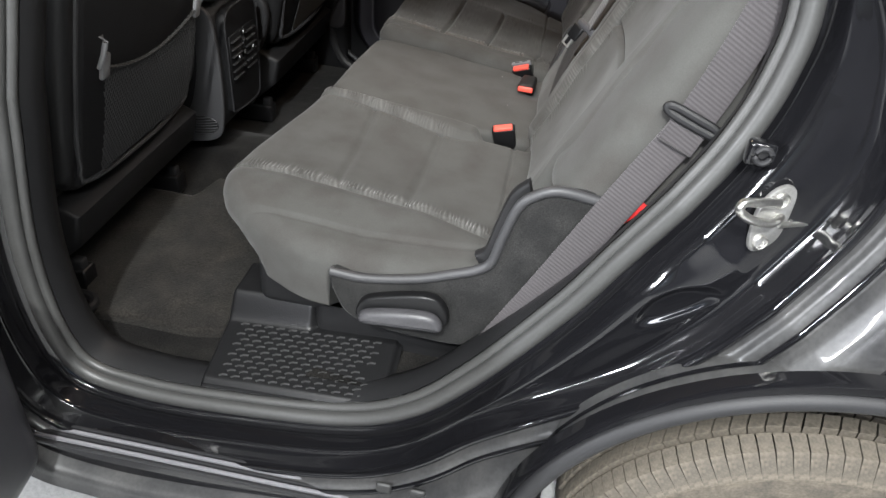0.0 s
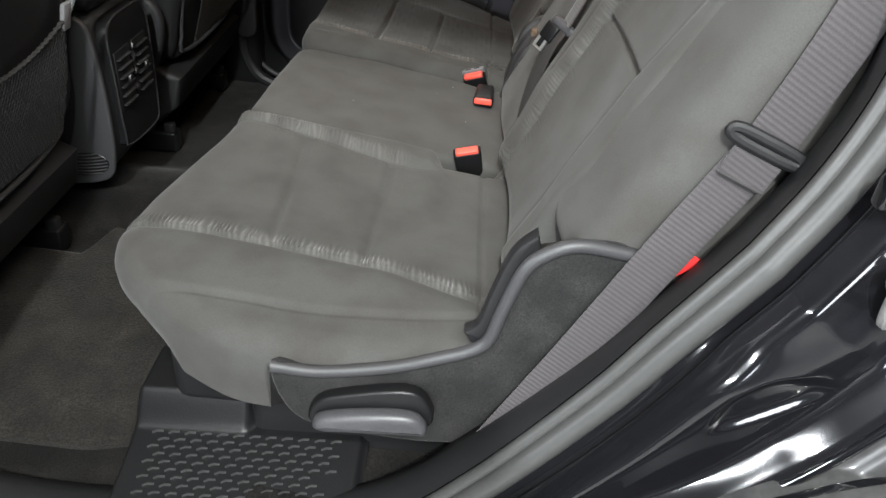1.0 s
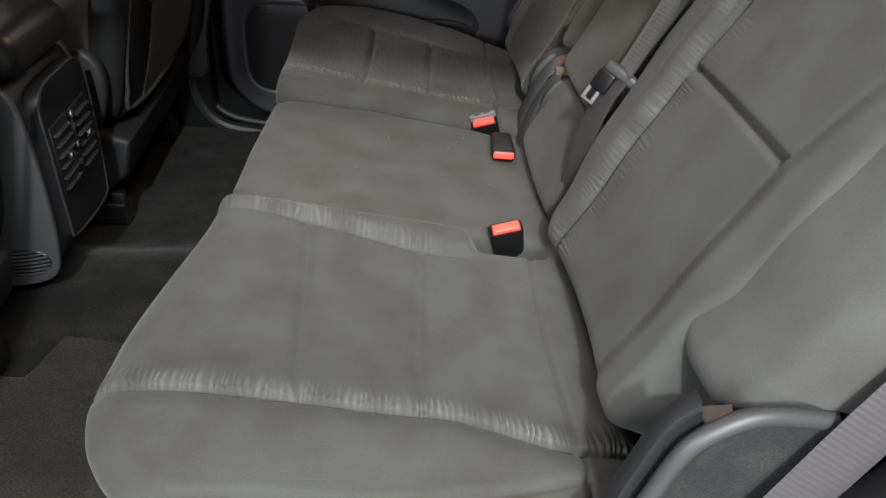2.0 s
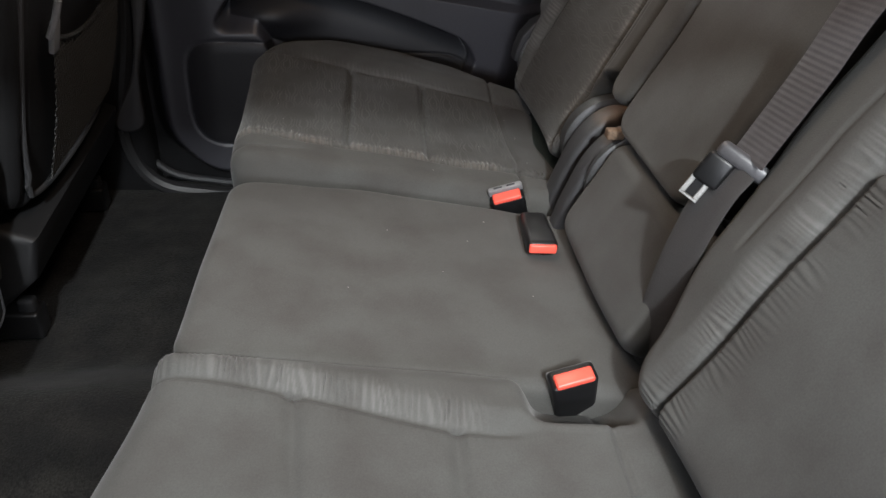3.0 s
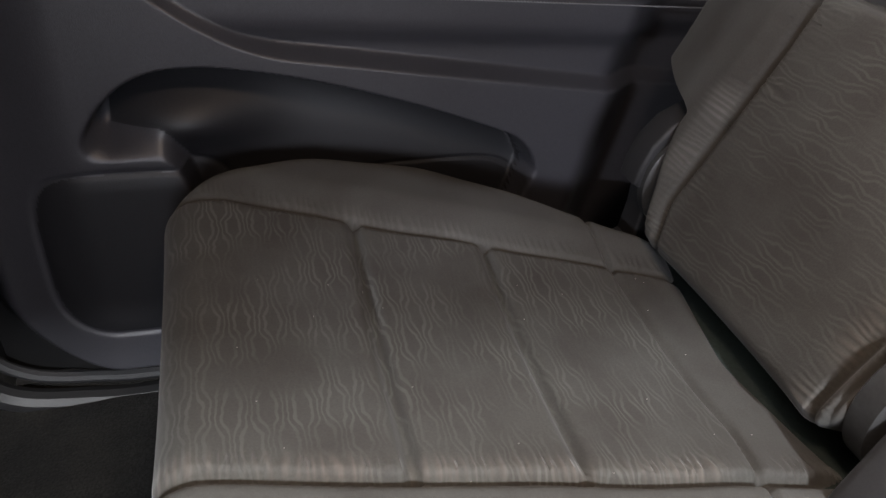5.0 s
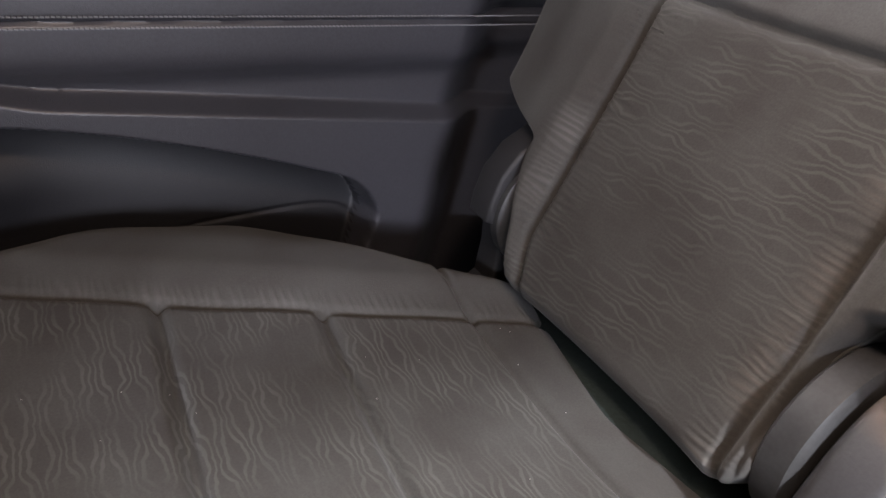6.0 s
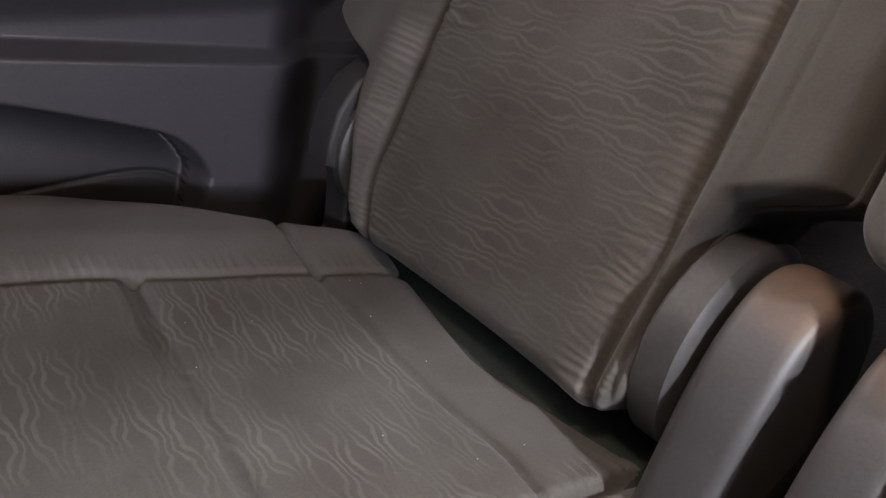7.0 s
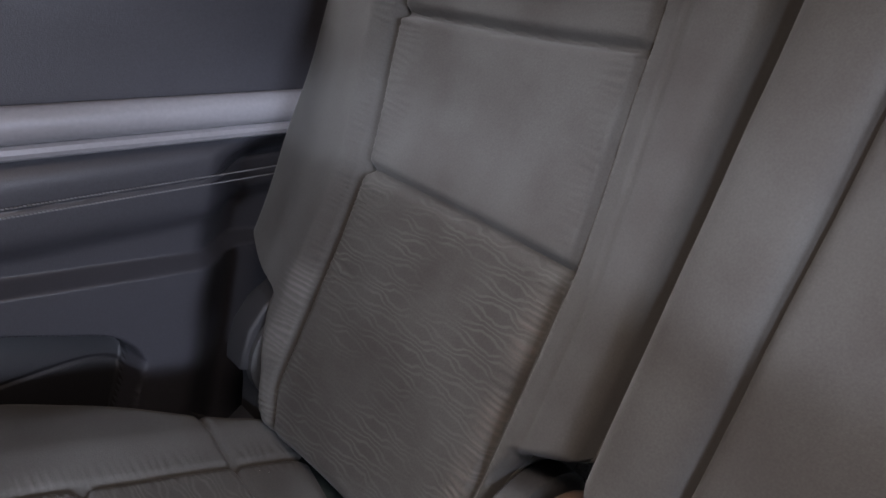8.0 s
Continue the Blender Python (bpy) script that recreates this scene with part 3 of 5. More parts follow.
pad("backrest", 0.645, 0.44, far_back_shape, back_top(0.281, 0.524, ((0.279, 0.0), (0.434, -0.075)), 1), 0.13, [CLOTH, BACK_PATTERN], single, step=0.0015, corner=(0.045, 0.045, 0.05, 0.05), edge=0.017,
    place=placed(single), mask=lambda s, y: (y > 0.281) & (y < 0.524) & (s < 0.279),
    fold=lambda s, y: 0.45 * np.where(y > 0.281, fold_light(s, y - 0.281, 0.034, 0.0062), 0) * (1 - ramp(s, 0.24, 0.28)) + 0.6 * np.where(y > 0.527, fold_light(s, y - 0.527, 0.04, 0.0058), 0) * ramp(s, 0.06, 0.1) * (1 - ramp(s, 0.15, 0.2)))


def near_back_shape(p, q):
    y0 = -0.525 - 0.02 * ramp(p, 0.20, 0.30)
    s_ = -0.012 + 0.68 * p
    y1 = -0.165 + 0.030 * ramp(s_, 0.03, 0.14) + 0.020 * ramp(s_, 0.12, 0.3)
    return s_, y0 + (y1 - y0) * q


pad("backrest", 0.66, 0.46, near_back_shape, back_top(-0.454, -0.222, ((0.279, 0.0), (0.434, 0.075)), -1, 0.0009), 0.13, [CLOTH], bench, step=0.0015, corner=(0.02, 0.05, 0.05, 0.05), edge=0.026, place=placed(bench),
    fold=lambda s, y: 0.5 * np.where(y > -0.222, fold_light(s, y + 0.222, 0.034, 0.0062), 0) * ramp(s, 0.04, 0.12))


def bolster_shape(p, q):
    s_ = 0.098 + 0.57 * p
    y1 = -0.492 + 0.022 * ramp(s_, 0.10, 0.24)
    return s_, -0.634 + (y1 + 0.634) * q


pad("side_bolster", 0.57, 0.145, bolster_shape, lambda s, y: 0.021 - 1.3 * np.minimum(y + 0.515, 0) ** 2 + 0.0012 * wobble(s, y, 0.14), 0.12, [CLOTH], bench, step=0.002, corner=(0.035, 0.05, 0.04, 0.04), edge=0.030, place=placed(bench))


def plain_pad(name, y0, y1, s0, s1, top, depth, parent, corner=0.02, edge=0.016, splay=0.0):
    def shape(p, q):
        s_ = s0 + (s1 - s0) * p
        return s_, y0 + (y1 - y0 + splay * (s_ - s0)) * q

    return pad(name, s1 - s0, y1 - y0, shape, lambda s, y: top - 0.004 * ((y - (y0 + y1) / 2) / (y1 - y0) * 2) ** 2 + 0.001 * wobble(s, y, 0.12), depth, [CLOTH], parent, corner, edge, place=placed(parent))


plain_pad("armrest", -0.070, 0.139, 0.130, 0.64, 0.016, 0.09, bench, 0.03, 0.009)
plain_pad("lower_pad", -0.135, 0.130, -0.02, 0.126, 0.010, 0.09, bench, 0.03, 0.025)
plain_pad("side_pad", 0.142, 0.200, 0.150, 0.66, 0.019, 0.11, bench, 0.026, 0.012, 0.03)
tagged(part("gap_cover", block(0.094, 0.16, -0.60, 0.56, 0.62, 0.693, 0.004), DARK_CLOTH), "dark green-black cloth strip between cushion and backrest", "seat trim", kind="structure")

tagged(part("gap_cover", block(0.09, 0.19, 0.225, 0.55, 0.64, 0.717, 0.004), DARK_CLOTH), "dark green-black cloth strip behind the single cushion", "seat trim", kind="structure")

pipe_p = np.linspace(0.02, 0.30, 60)
pipe_s, pipe_y = far_back_shape(pipe_p, 0 * pipe_p)
part("piping", tube(placed(single)(np.stack([pipe_s, pipe_y + 0.001, 0 * pipe_s - 0.012], 1)), 0.0028, 8), CLOTH, single, "corded cloth edge round the recliner")


# ---- car shell ----
GROUND = 0.08
ground_bm = bmesh.new()
bmesh.ops.create_grid(ground_bm, x_segments=8, y_segments=8, size=400)
bmesh.ops.translate(ground_bm, vec=(0, 0, GROUND), verts=ground_bm.verts)
tagged(part("ground", ground_bm, CONCRETE, None, smooth=False), "pale grey concrete ground beside the car", "ground", kind="structure")

# Floor pan with carpet: a low trough with a tunnel hump along the middle and a step under the bench.
fx, fy = np.meshgrid(np.linspace(-1.5, 0.55, 160), np.linspace(-0.70, 0.78, 130), indexing="ij")
fz = 0.425 + 0.055 * np.exp(-(((fy - MID) / 0.13) ** 4)) + 0.06 * ramp(fx, -0.30, -0.22) + 0.0022 * wobble(fx, fy, 0.23) + 0.0006 * wobble(fy, fx, 0.05)
floor = put_mesh("floor", np.stack([fx, fy, fz], -1).reshape(-1, 3), grid_faces(160, 130), CARPET)
tagged(floor, "black carpeted car floor with pale dust", "floor", kind="structure")

mat_thing = thing("floor_mat", "black carpet floor mat in the rear footwell", "floor mat", (-0.62, -0.36, 0.45))


def mat_shape(p, q):
    x = -0.885 + 0.485 * p
    y0 = -0.605 + 0.095 * (1 - ramp(x, -0.76, -0.695)) + 0.02 * ramp(x, -0.50, -0.40)
    y1 = -0.175 + 0.105 * ramp(x, -0.69, -0.655)
    return x, y0 + (y1 - y0) * q


pad("mat", 0.44, 0.48, mat_shape, lambda x, y: 0.447 + 0.0025 * wobble(x, y, 0.2), 0.014, [MAT], mat_thing, corner=0.03, edge=0.008, step=0.006, tuck=0.0,
    place=lambda v: v - np.array([-0.62, -0.36, 0.45]))

# Closed shell above and round the cabin.
tagged(part("ceiling", block(-1.3, 1.5, -0.62, 0.70, 1.50, 1.53, 0.01), HEADLINER), "beige cloth headliner", "ceiling", kind="structure")
car = thing("parked_car", "glossy black car parked with its rear door open", "car", (0.0, 0.0, 0.08))
CAR = Matrix.Translation((0, 0, -0.08))
part("roof", block(-1.32, 1.52, -0.66, 0.74, 1.535, 1.56, 0.01, m=CAR), PAINT, car)
tagged(part("dashboard", block(-2.0, -1.6, -0.70, 0.78, 0.40, 0.95, 0.06), PLASTIC), "dark plastic dashboard across the front", "dashboard", kind="structure")
part("front_body", block(-2.1, -2.0, -0.85, 0.92, 0.30, 1.0, 0.01, m=CAR), PAINT, car)
tagged(part("load_floor", block(0.42, 1.6, -0.70, 0.78, 0.50, 0.62, 0.01), CARPET), "black carpeted load floor behind the seats", "floor", kind="structure")
tagged(part("tailgate", block(1.6, 1.7, -0.80, 0.86, 0.45, 1.02, 0.02), PLASTIC_MID), "dark plastic lined tailgate", "tailgate", kind="structure")
for nm, y0, y1 in (("side_wall_near", -0.80, -0.70), ("side_wall_far", 0.79, 0.88)):
    tagged(part(nm, block(0.46, 1.6, y0, y1, 0.45, 1.05, 0.02), PLASTIC_MID), "dark plastic lined rear side panel", "side panel", kind="structure")
tagged(part("front_side_near", block(-2.0, -0.78, -0.85, -0.72, 0.40, 1.0, 0.02), PLASTIC), "dark front door panel", "door panel", kind="structure")
tagged(part("front_side_far", block(-2.0, -0.585, 0.745, 0.88, 0.40, 1.0, 0.02), PLASTIC_BLACK), "dark front door panel", "door panel", kind="structure")
for nm, x, y0, y1 in (("pillar_front_near", -1.45, -0.78, -0.66), ("pillar_front_far", -1.45, 0.72, 0.82), ("pillar_rear_near", 1.4, -0.76, -0.62), ("pillar_rear_far", 1.4, 0.70, 0.82)):
    tagged(part(nm, block(x - 0.08, x + 0.08, y0, y1, 0.95, 1.54, 0.02), PLASTIC_MID), "plastic trimmed roof pillar", "pillar", kind="structure")
tagged(part("pillar_c_near", block(0.40, 0.62, -0.74, -0.62, 1.0, 1.52, 0.03), PLASTIC_MID), "grey trimmed pillar beside the rear seat", "pillar", kind="structure")
tagged(part("pillar_c_far", block(0.40, 0.58, 0.66, 0.80, 0.95, 1.52, 0.03), PLASTIC_MID), "grey trimmed pillar beside the rear seat", "pillar", kind="structure")
tagged(part("pillar_b_far", block(-0.72, -0.60, 0.68, 0.80, 0.90, 1.52, 0.03), PLASTIC_MID), "grey trimmed centre pillar", "pillar", kind="structure")
foot = smooth_line([(-0.580, 1.0), (-0.574, 0.83), (-0.594, 0.69), (-0.645, 0.578), (-0.592, 0.574), (-0.583, 0.68), (-0.549, 0.83), (-0.54, 1.0)], 70, closed=True)[:-1]
tagged(part("pillar_trim_far", prism([tuple(p) for p in foot], 0.730, 0.752, 0.006, 3), CONSOLE_SIDE), "smooth grey foot trim of the centre pillar", "pillar", kind="structure")
tagged(part("pillar_b_near", block(-0.80, -0.685, -0.76, -0.66, 0.40, 1.52, 0.03), PLASTIC), "dark trimmed centre pillar", "pillar", kind="structure")

# Near door opening: one line round it, and strips at growing distance outward from it.
opening = smooth_line([(-0.60, 1.10), (-0.635, 0.90), (-0.665, 0.70), (-0.66, 0.54), (-0.62, 0.445), (-0.52, 0.418), (-0.37, 0.421), (-0.16, 0.448), (-0.04, 0.502), (0.058, 0.606),
                       (0.161, 0.755), (0.217, 0.855), (0.266, 0.942), (0.312, 1.03), (0.338, 1.114), (0.342, 1.20), (0.31, 1.36), (0.20, 1.46), (-0.10, 1.50), (-0.45, 1.49), (-0.56, 1.40), (-0.585, 1.25)], 900, closed=True)[:-1]
tang = np.roll(opening, -1, 0) - np.roll(opening, 1, 0)
tang /= np.linalg.norm(tang, axis=1)[:, None]
outw = np.stack([tang[:, 1], -tang[:, 0]], 1)
# How much wider the painted jamb grows along the wheel arch.
arch_wide = ramp(opening[:, 0], 0.02, 0.245) * (1 - ramp(opening[:, 1], 1.05, 1.3))
tumble = 0.16 * np.maximum(opening[:, 1] - 0.95, 0)


def loft(name, rows, mat, label, category, closed_section=False, relief=None, clear=0.0):
    """A strip round the opening; rows of (outward, across, extra outward along the arch)."""
    n = len(opening)
    rings = []
    for o, y, more in rows:
        off = o + more * arch_wide
        q = opening + outw * off[:, None]
        if clear:  # stays outside the wheel arch
            away = q - np.array((0.52, 0.46))
            far = np.linalg.norm(away, axis=1)
            q = np.array((0.52, 0.46)) + away * (np.maximum(far, clear) / far)[:, None]
        y_out = np.full(n, y) + tumble
        if relief is not None:
            y_out = y_out + relief(q[:, 0], q[:, 1], o)
        rings.append(np.stack([q[:, 0], y_out, q[:, 1]], 1))
    v = np.array(rings)
    k = np.arange(len(rows) * n).reshape(len(rows), n)
    faces = []
    last = len(rows) if closed_section else len(rows) - 1
    for j in range(last):
        a, b = k[j], k[(j + 1) % len(rows)]
        faces.append(np.stack([a, np.roll(a, -1), np.roll(b, -1), b], -1))
    return tagged(put_mesh(name, v.reshape(-1, 3), np.vstack(faces), mat), label, category, kind="structure")


def ring_rows(o, y, r, squash=1.0, n=12):
    return [(o + r * math.cos(2 * math.pi * k / n), y + squash * r * math.sin(2 * math.pi * k / n), 0) for k in range(n)]


loft("door_seal", ring_rows(0.0, -0.745, 0.013), SEAL, "grey rubber weatherstrip round the door opening", "weatherstrip", True)
loft("door_seal", ring_rows(-0.013, -0.733, 0.0085), SEAL, "thin inner lip of the grey weatherstrip", "weatherstrip", True)
loft("trim_sill", [(-0.021, -0.728, 0), (-0.026, -0.712, 0.008), (-0.028, -0.69, 0.022), (-0.016, -0.664, 0.020), (0.03, -0.657, 0.01)], PLASTIC, "dark plastic scuff trim inside the door opening", "trim")


# Pressed shapes of the jamb: a step that leaves the seal and runs up to the striker, and a shallow dish under it.
STEP = smooth_line([(0.05, 0.600), (0.115, 0.70), (0.170, 0.782), (0.205, 0.835), (0.235, 0.862), (0.278, 0.880), (0.312, 0.912), (0.335, 0.955), (0.352, 1.01), (0.372, 1.10), (0.378, 1.20)], 160)


def pressed(x, z, o):
    dx, dz = x[:, None] - STEP[:, 0], z[:, None] - STEP[:, 1]
    near = np.argmin(dx**2 + dz**2, axis=1)
    t = np.gradient(STEP, axis=0)[near]
    t = t / np.linalg.norm(t, axis=1)[:, None]
    r = np.arange(len(x))
    out = dx[r, near] * t[:, 1] - dz[r, near] * t[:, 0]
    here = ramp(x, 0.08, 0.17) * (1 - ramp(z, 1.12, 1.2)) * ramp(o + 0.1 * ramp(x, 0.0, 0.2), 0.0, 0.02)
    y = (0.007 - 0.008 * ramp(out, -0.020, 0.020)) * here
    u, w = (x - 0.283) * 0.78 + (z - 0.846) * 0.62, -(x - 0.283) * 0.62 + (z - 0.846) * 0.78
    dish = (u / 0.055) ** 2 + ((w + 3.0 * u**2) / 0.019) ** 2
    y = y + 0.005 * ramp(1 - dish, -0.15, 0.6) * here
    return y


def crumpled(x, z, o):
    """Folded sheet metal where the jamb meets the quarter panel."""
    fold = np.abs(((x - 0.41) * 0.75 - (z - 0.88) * 0.66) * 7 % 2 - 1) - 0.5
    return (0.002 * fold * ramp(x, 0.36, 0.42) + 0.0006 * wobble(x, z, 0.12)) * (1 - ramp(z, 1.0, 1.08))


def dense(rows, n):
    return [tuple(r) for r in smooth_line(rows, n)]


loft("door_jamb", dense([(0.004, -0.748, 0), (0.014, -0.756, 0), (0.0165, -0.762, 0), (0.0165, -0.768, 0), (0.011, -0.772, 0.002), (0.011, -0.784, 0.008), (0.0125, -0.797, 0.014), (0.0125, -0.802, 0.024), (0.0135, -0.8025, 0.045), (0.015, -0.803, 0.07), (0.018, -0.805, 0.085), (0.024, -0.826, 0.093), (0.027, -0.838, 0.096), (0.030, -0.838, 0.098), (0.034, -0.832, 0.103)], 90), PAINT, "gloss black painted door jamb", "door jamb", relief=pressed, clear=0.364)
loft("trim_jamb", dense([(0.034, -0.832, 0.103), (0.037, -0.838, 0.106), (0.040, -0.848, 0.108), (0.047, -0.853, 0.112), (0.055, -0.851, 0.116), (0.060, -0.870, 0.12), (0.072, -0.890, 0.125), (0.10, -0.897, 0.13)], 40), PAINT_DUST, "dusty black outer step of the door jamb", "door jamb", relief=crumpled, clear=0.386)

for o, y, more, r in ((0.029, -0.838, 0.097, 0.0050), (0.048, -0.855, 0.113, 0.0040)):
    rows = [(o + r * math.cos(2 * math.pi * k / 10), y + r * math.sin(2 * math.pi * k / 10), more) for k in range(10)]
    loft("jamb_bead", rows, PAINT, "rounded gloss black edge of the door jamb", "door jamb", True, clear=0.366 if more < 0.1 else 0.388)

# Quarter panel and rocker outside the jamb.
WHEEL = (0.52, 0.46)
ARCH = 0.384


arc = np.linspace(radians(205), radians(10), 90)
rows = []
for r, y in ((ARCH - 0.006, -0.84), (ARCH - 0.012, -0.89), (ARCH - 0.010, -0.912), (ARCH - 0.003, -0.926), (ARCH + 0.006, -0.933), (ARCH + 0.015, -0.932), (ARCH + 0.0205, -0.922), (ARCH + 0.021, -0.90)):
    rows.append(np.stack([WHEEL[0] + r * np.cos(arc), np.full(90, y), WHEEL[1] + r * np.sin(arc) - 0.08], 1))
put_mesh("arch_moulding", np.array(rows).reshape(-1, 3), grid_faces(len(rows), 90), PLASTIC_MID, car, "satin black plastic arch moulding")
rows = []
for r, y in ((ARCH + 0.022, -0.915), (ARCH + 0.0245, -0.927), (ARCH + 0.027, -0.929), (ARCH + 0.030, -0.923), (ARCH + 0.0315, -0.912), (ARCH + 0.032, -0.900)):
    rows.append(np.stack([WHEEL[0] + r * np.cos(arc), np.full(90, y), WHEEL[1] + r * np.sin(arc) - 0.08], 1))
put_mesh("quarter_panel", np.array(rows).reshape(-1, 3), grid_faces(len(rows), 90), PAINT, car)
part("sill_panel", block(-2.0, 0.14, -0.866, -0.76, 0.345, 0.398, 0.010, m=CAR), PAINT, car, "gloss black sill")
part("sill_edge", tube([(x, -0.868, 0.269) for x in np.linspace(-2.0, 0.1, 20)], 0.0045, 8), PAINT, car, "rounded lower edge of the sill")
part("rear_side_panel", block(0.55, 1.6, -0.90, -0.80, 0.95, 1.10, 0.02, m=CAR), PAINT, car)

rows = []
for r, y in ((ARCH + 0.01, -0.90), (ARCH - 0.028, -0.84), (ARCH - 0.03, -0.60), (0.10, -0.58)):
    rows.append(np.stack([WHEEL[0] + r * np.cos(arc), np.full(90, y), WHEEL[1] + r * np.sin(arc) - 0.08], 1))
put_mesh("wheel_well", np.array(rows).reshape(-1, 3), grid_faces(len(rows), 90), RUBBER, car)

# Wheel with a dusty tyre.
HUB = Matrix.Translation((WHEEL[0] + 0.01, -0.80, 0.334)) @ Matrix.Scale(0.950, 4)
R = 0.352
prof = [(0.235, -0.105), (0.26, -0.112), (0.30, -0.110), (0.322, -0.100), (0.330, -0.088), (0.334, -0.07), (0.334, 0.07), (0.330, 0.088), (0.30, 0.11), (0.235, 0.105)]
bm = lathe([r for r, _ in prof], [h for _, h in prof], 96)
bmesh.ops.rotate(bm, matrix=Matrix.Rotation(radians(90), 3, "X"), verts=bm.verts)
tyre = part("tyre", bm, TYRE, car, "dusty black tyre")
tyre.matrix_basis = HUB
bm = lathe([0.02, 0.2, 0.235, 0.24], [0.06, 0.05, 0.08, 0.10], 48)
bmesh.ops.rotate(bm, matrix=Matrix.Rotation(radians(90), 3, "X"), verts=bm.verts)
part("wheel_rim", bm, STEEL, car).matrix_basis = HUB


def tread_block(w, y0, y1, r0, r1):
    bm = bmesh.new()
    vs = [bm.verts.new((x, y, z)) for z in (r0, r1) for x, y in ((-w, y0), (w, y0), (w, y1), (-w, y1))]
    for f in ((0, 1, 2, 3), (4, 5, 6, 7), (0, 1, 5, 4), (1, 2, 6, 5), (2, 3, 7, 6), (3, 0, 4, 7)):
        bm.faces.new([vs[k] for k in f])
    bmesh.ops.recalc_face_normals(bm, faces=bm.faces)
    me = bpy.data.meshes.new("tread_block")
    bm.to_mesh(me)
    bm.free()
    me.materials.append(TYRE)
    return me


shoulder = tread_block(0.0091, -0.103, -0.074, 0.30, R - 0.002)
for v in shoulder.vertices:
    if v.co.y < -0.09 and v.co.z < 0.32:
        v.co.z, v.co.y = 0.310, -0.116
    if v.co.y < -0.09 and v.co.z > 0.32:
        v.co.z, v.co.y = R - 0.008, -0.100
rib = tread_block(0.0098, -0.066, -0.042, 0.32, R + 0.001)
mid_rib = tread_block(0.0098, -0.034, -0.008, 0.32, R + 0.002)
for me in (rib, mid_rib):
    for v in me.vertices:
        v.co.x += 0.35 * (v.co.y + 0.04)
for me, count, shift in ((shoulder, 108, 0.0), (rib, 100, 0.5), (mid_rib, 100, 0.2)):
    for k in range(count):
        turn = 360 * (k + shift) / count
        if -75 < (turn + 180) % 360 - 180 < 75:
            ob = new("tread_block", me)
            ob.parent = tyre
            ob.matrix_basis = pose(0, 0, 0, 0, turn, 0)

# Open near door: its inner trim stands out from the hinge side.
near_door = thing("open_rear_door", "open rear door with dark grained inner trim", "door", (-0.72, -0.86, 0.4))
near_door.matrix_basis = pose(-0.70, -0.87, 0.0, 0, 0, 8)
part("door_skin", block(-0.10, -0.06, -0.95, 0.0, 0.36, 1.0, 0.02), PAINT, near_door)
part("door_trim", block(-0.06, 0.0, -0.90, -0.03, 0.42, 0.98, 0.028, 5), DOOR_PLASTIC, near_door)
part("map_pocket", block(-0.03, 0.105, -0.75, -0.02, 0.38, 0.76, 0.055, 6), DOOR_PLASTIC, near_door)

# ---- far door, closed ----
far_door = thing("closed_rear_door", "closed rear door with dark plastic trim and armrest", "door", (-0.15, 0.72, 0.5))
nx, nz = 360, 420
dx, dz = np.meshgrid(np.linspace(-0.60, 0.34, nx), np.linspace(0.43, 1.18, nz), indexing="ij")


def ledge_line(x):
    return 0.849 - 0.128 * x + 2.6 * np.maximum(-(x + 0.22), 0) ** 2


def pocket_line(x):
    """Upper edge of the long grip recess under the armrest ledge."""
    return 0.866 - 0.444 * np.maximum(x + 0.31, 0) ** 1.47 - 41 * np.maximum(-(x + 0.31), 0) ** 3


soft_line = 0.938 - 0.032 * dx
rail_line = 0.982 - 0.07 * dx
y_face = np.full_like(dx, 0.735)
arm = np.clip((ledge_line(dx) - dz + 0.006) / 0.012, 0, 1)
arm = 0.75 * arm + 0.25 * arm * arm * (3 - 2 * arm)
y_face = y_face - 0.024 * arm * ramp(0.40 - dx, 0, 0.2)
rear_edge = ramp(dx - 0.135 - 0.2 * (dz - 0.70), -0.03, 0.05) * ramp(0.97 - dz, 0, 0.04)
y_face = y_face + 0.05 * rear_edge
front_edge = ramp(-0.43 - dx, 0, 0.10)
y_face = y_face + 0.024 * front_edge * arm
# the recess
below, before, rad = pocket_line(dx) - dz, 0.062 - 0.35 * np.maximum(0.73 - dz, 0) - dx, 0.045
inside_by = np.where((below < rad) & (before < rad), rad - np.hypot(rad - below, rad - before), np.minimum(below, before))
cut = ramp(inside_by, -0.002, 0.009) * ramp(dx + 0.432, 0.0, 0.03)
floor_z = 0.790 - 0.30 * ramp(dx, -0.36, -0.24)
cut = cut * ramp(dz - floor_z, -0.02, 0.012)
y_face = y_face + 0.080 * cut * (0.50 + 0.50 * np.exp(-np.maximum(below, 0) / 0.030))
hump = np.exp(-(((dx + 0.335) / 0.07) ** 2 + ((dz - 0.800) / 0.034) ** 2))
y_face = y_face - 0.032 * hump * cut
# padded band, stitched, and the rail above it
band = np.exp(-(((dz - (soft_line - 0.010)) / 0.044) ** 6))
y_face = y_face - 0.014 * band * (1 - arm)
y_face = y_face + 0.0035 * np.exp(-(((dz - soft_line + 0.0055) / 0.0024) ** 2))
y_face = y_face - 0.010 * ramp(dz - rail_line, 0.0, 0.006)
# speaker cover: a faint rounded outline
sp = ((np.abs(dx + 0.388) / 0.105) ** 4 + (np.abs(dz - 0.653) / 0.105) ** 4) ** 0.25 - 1
y_face = y_face + 0.0028 * np.exp(-((sp / 0.035) ** 2)) - 0.002 * ramp(-sp, 0, 0.2)
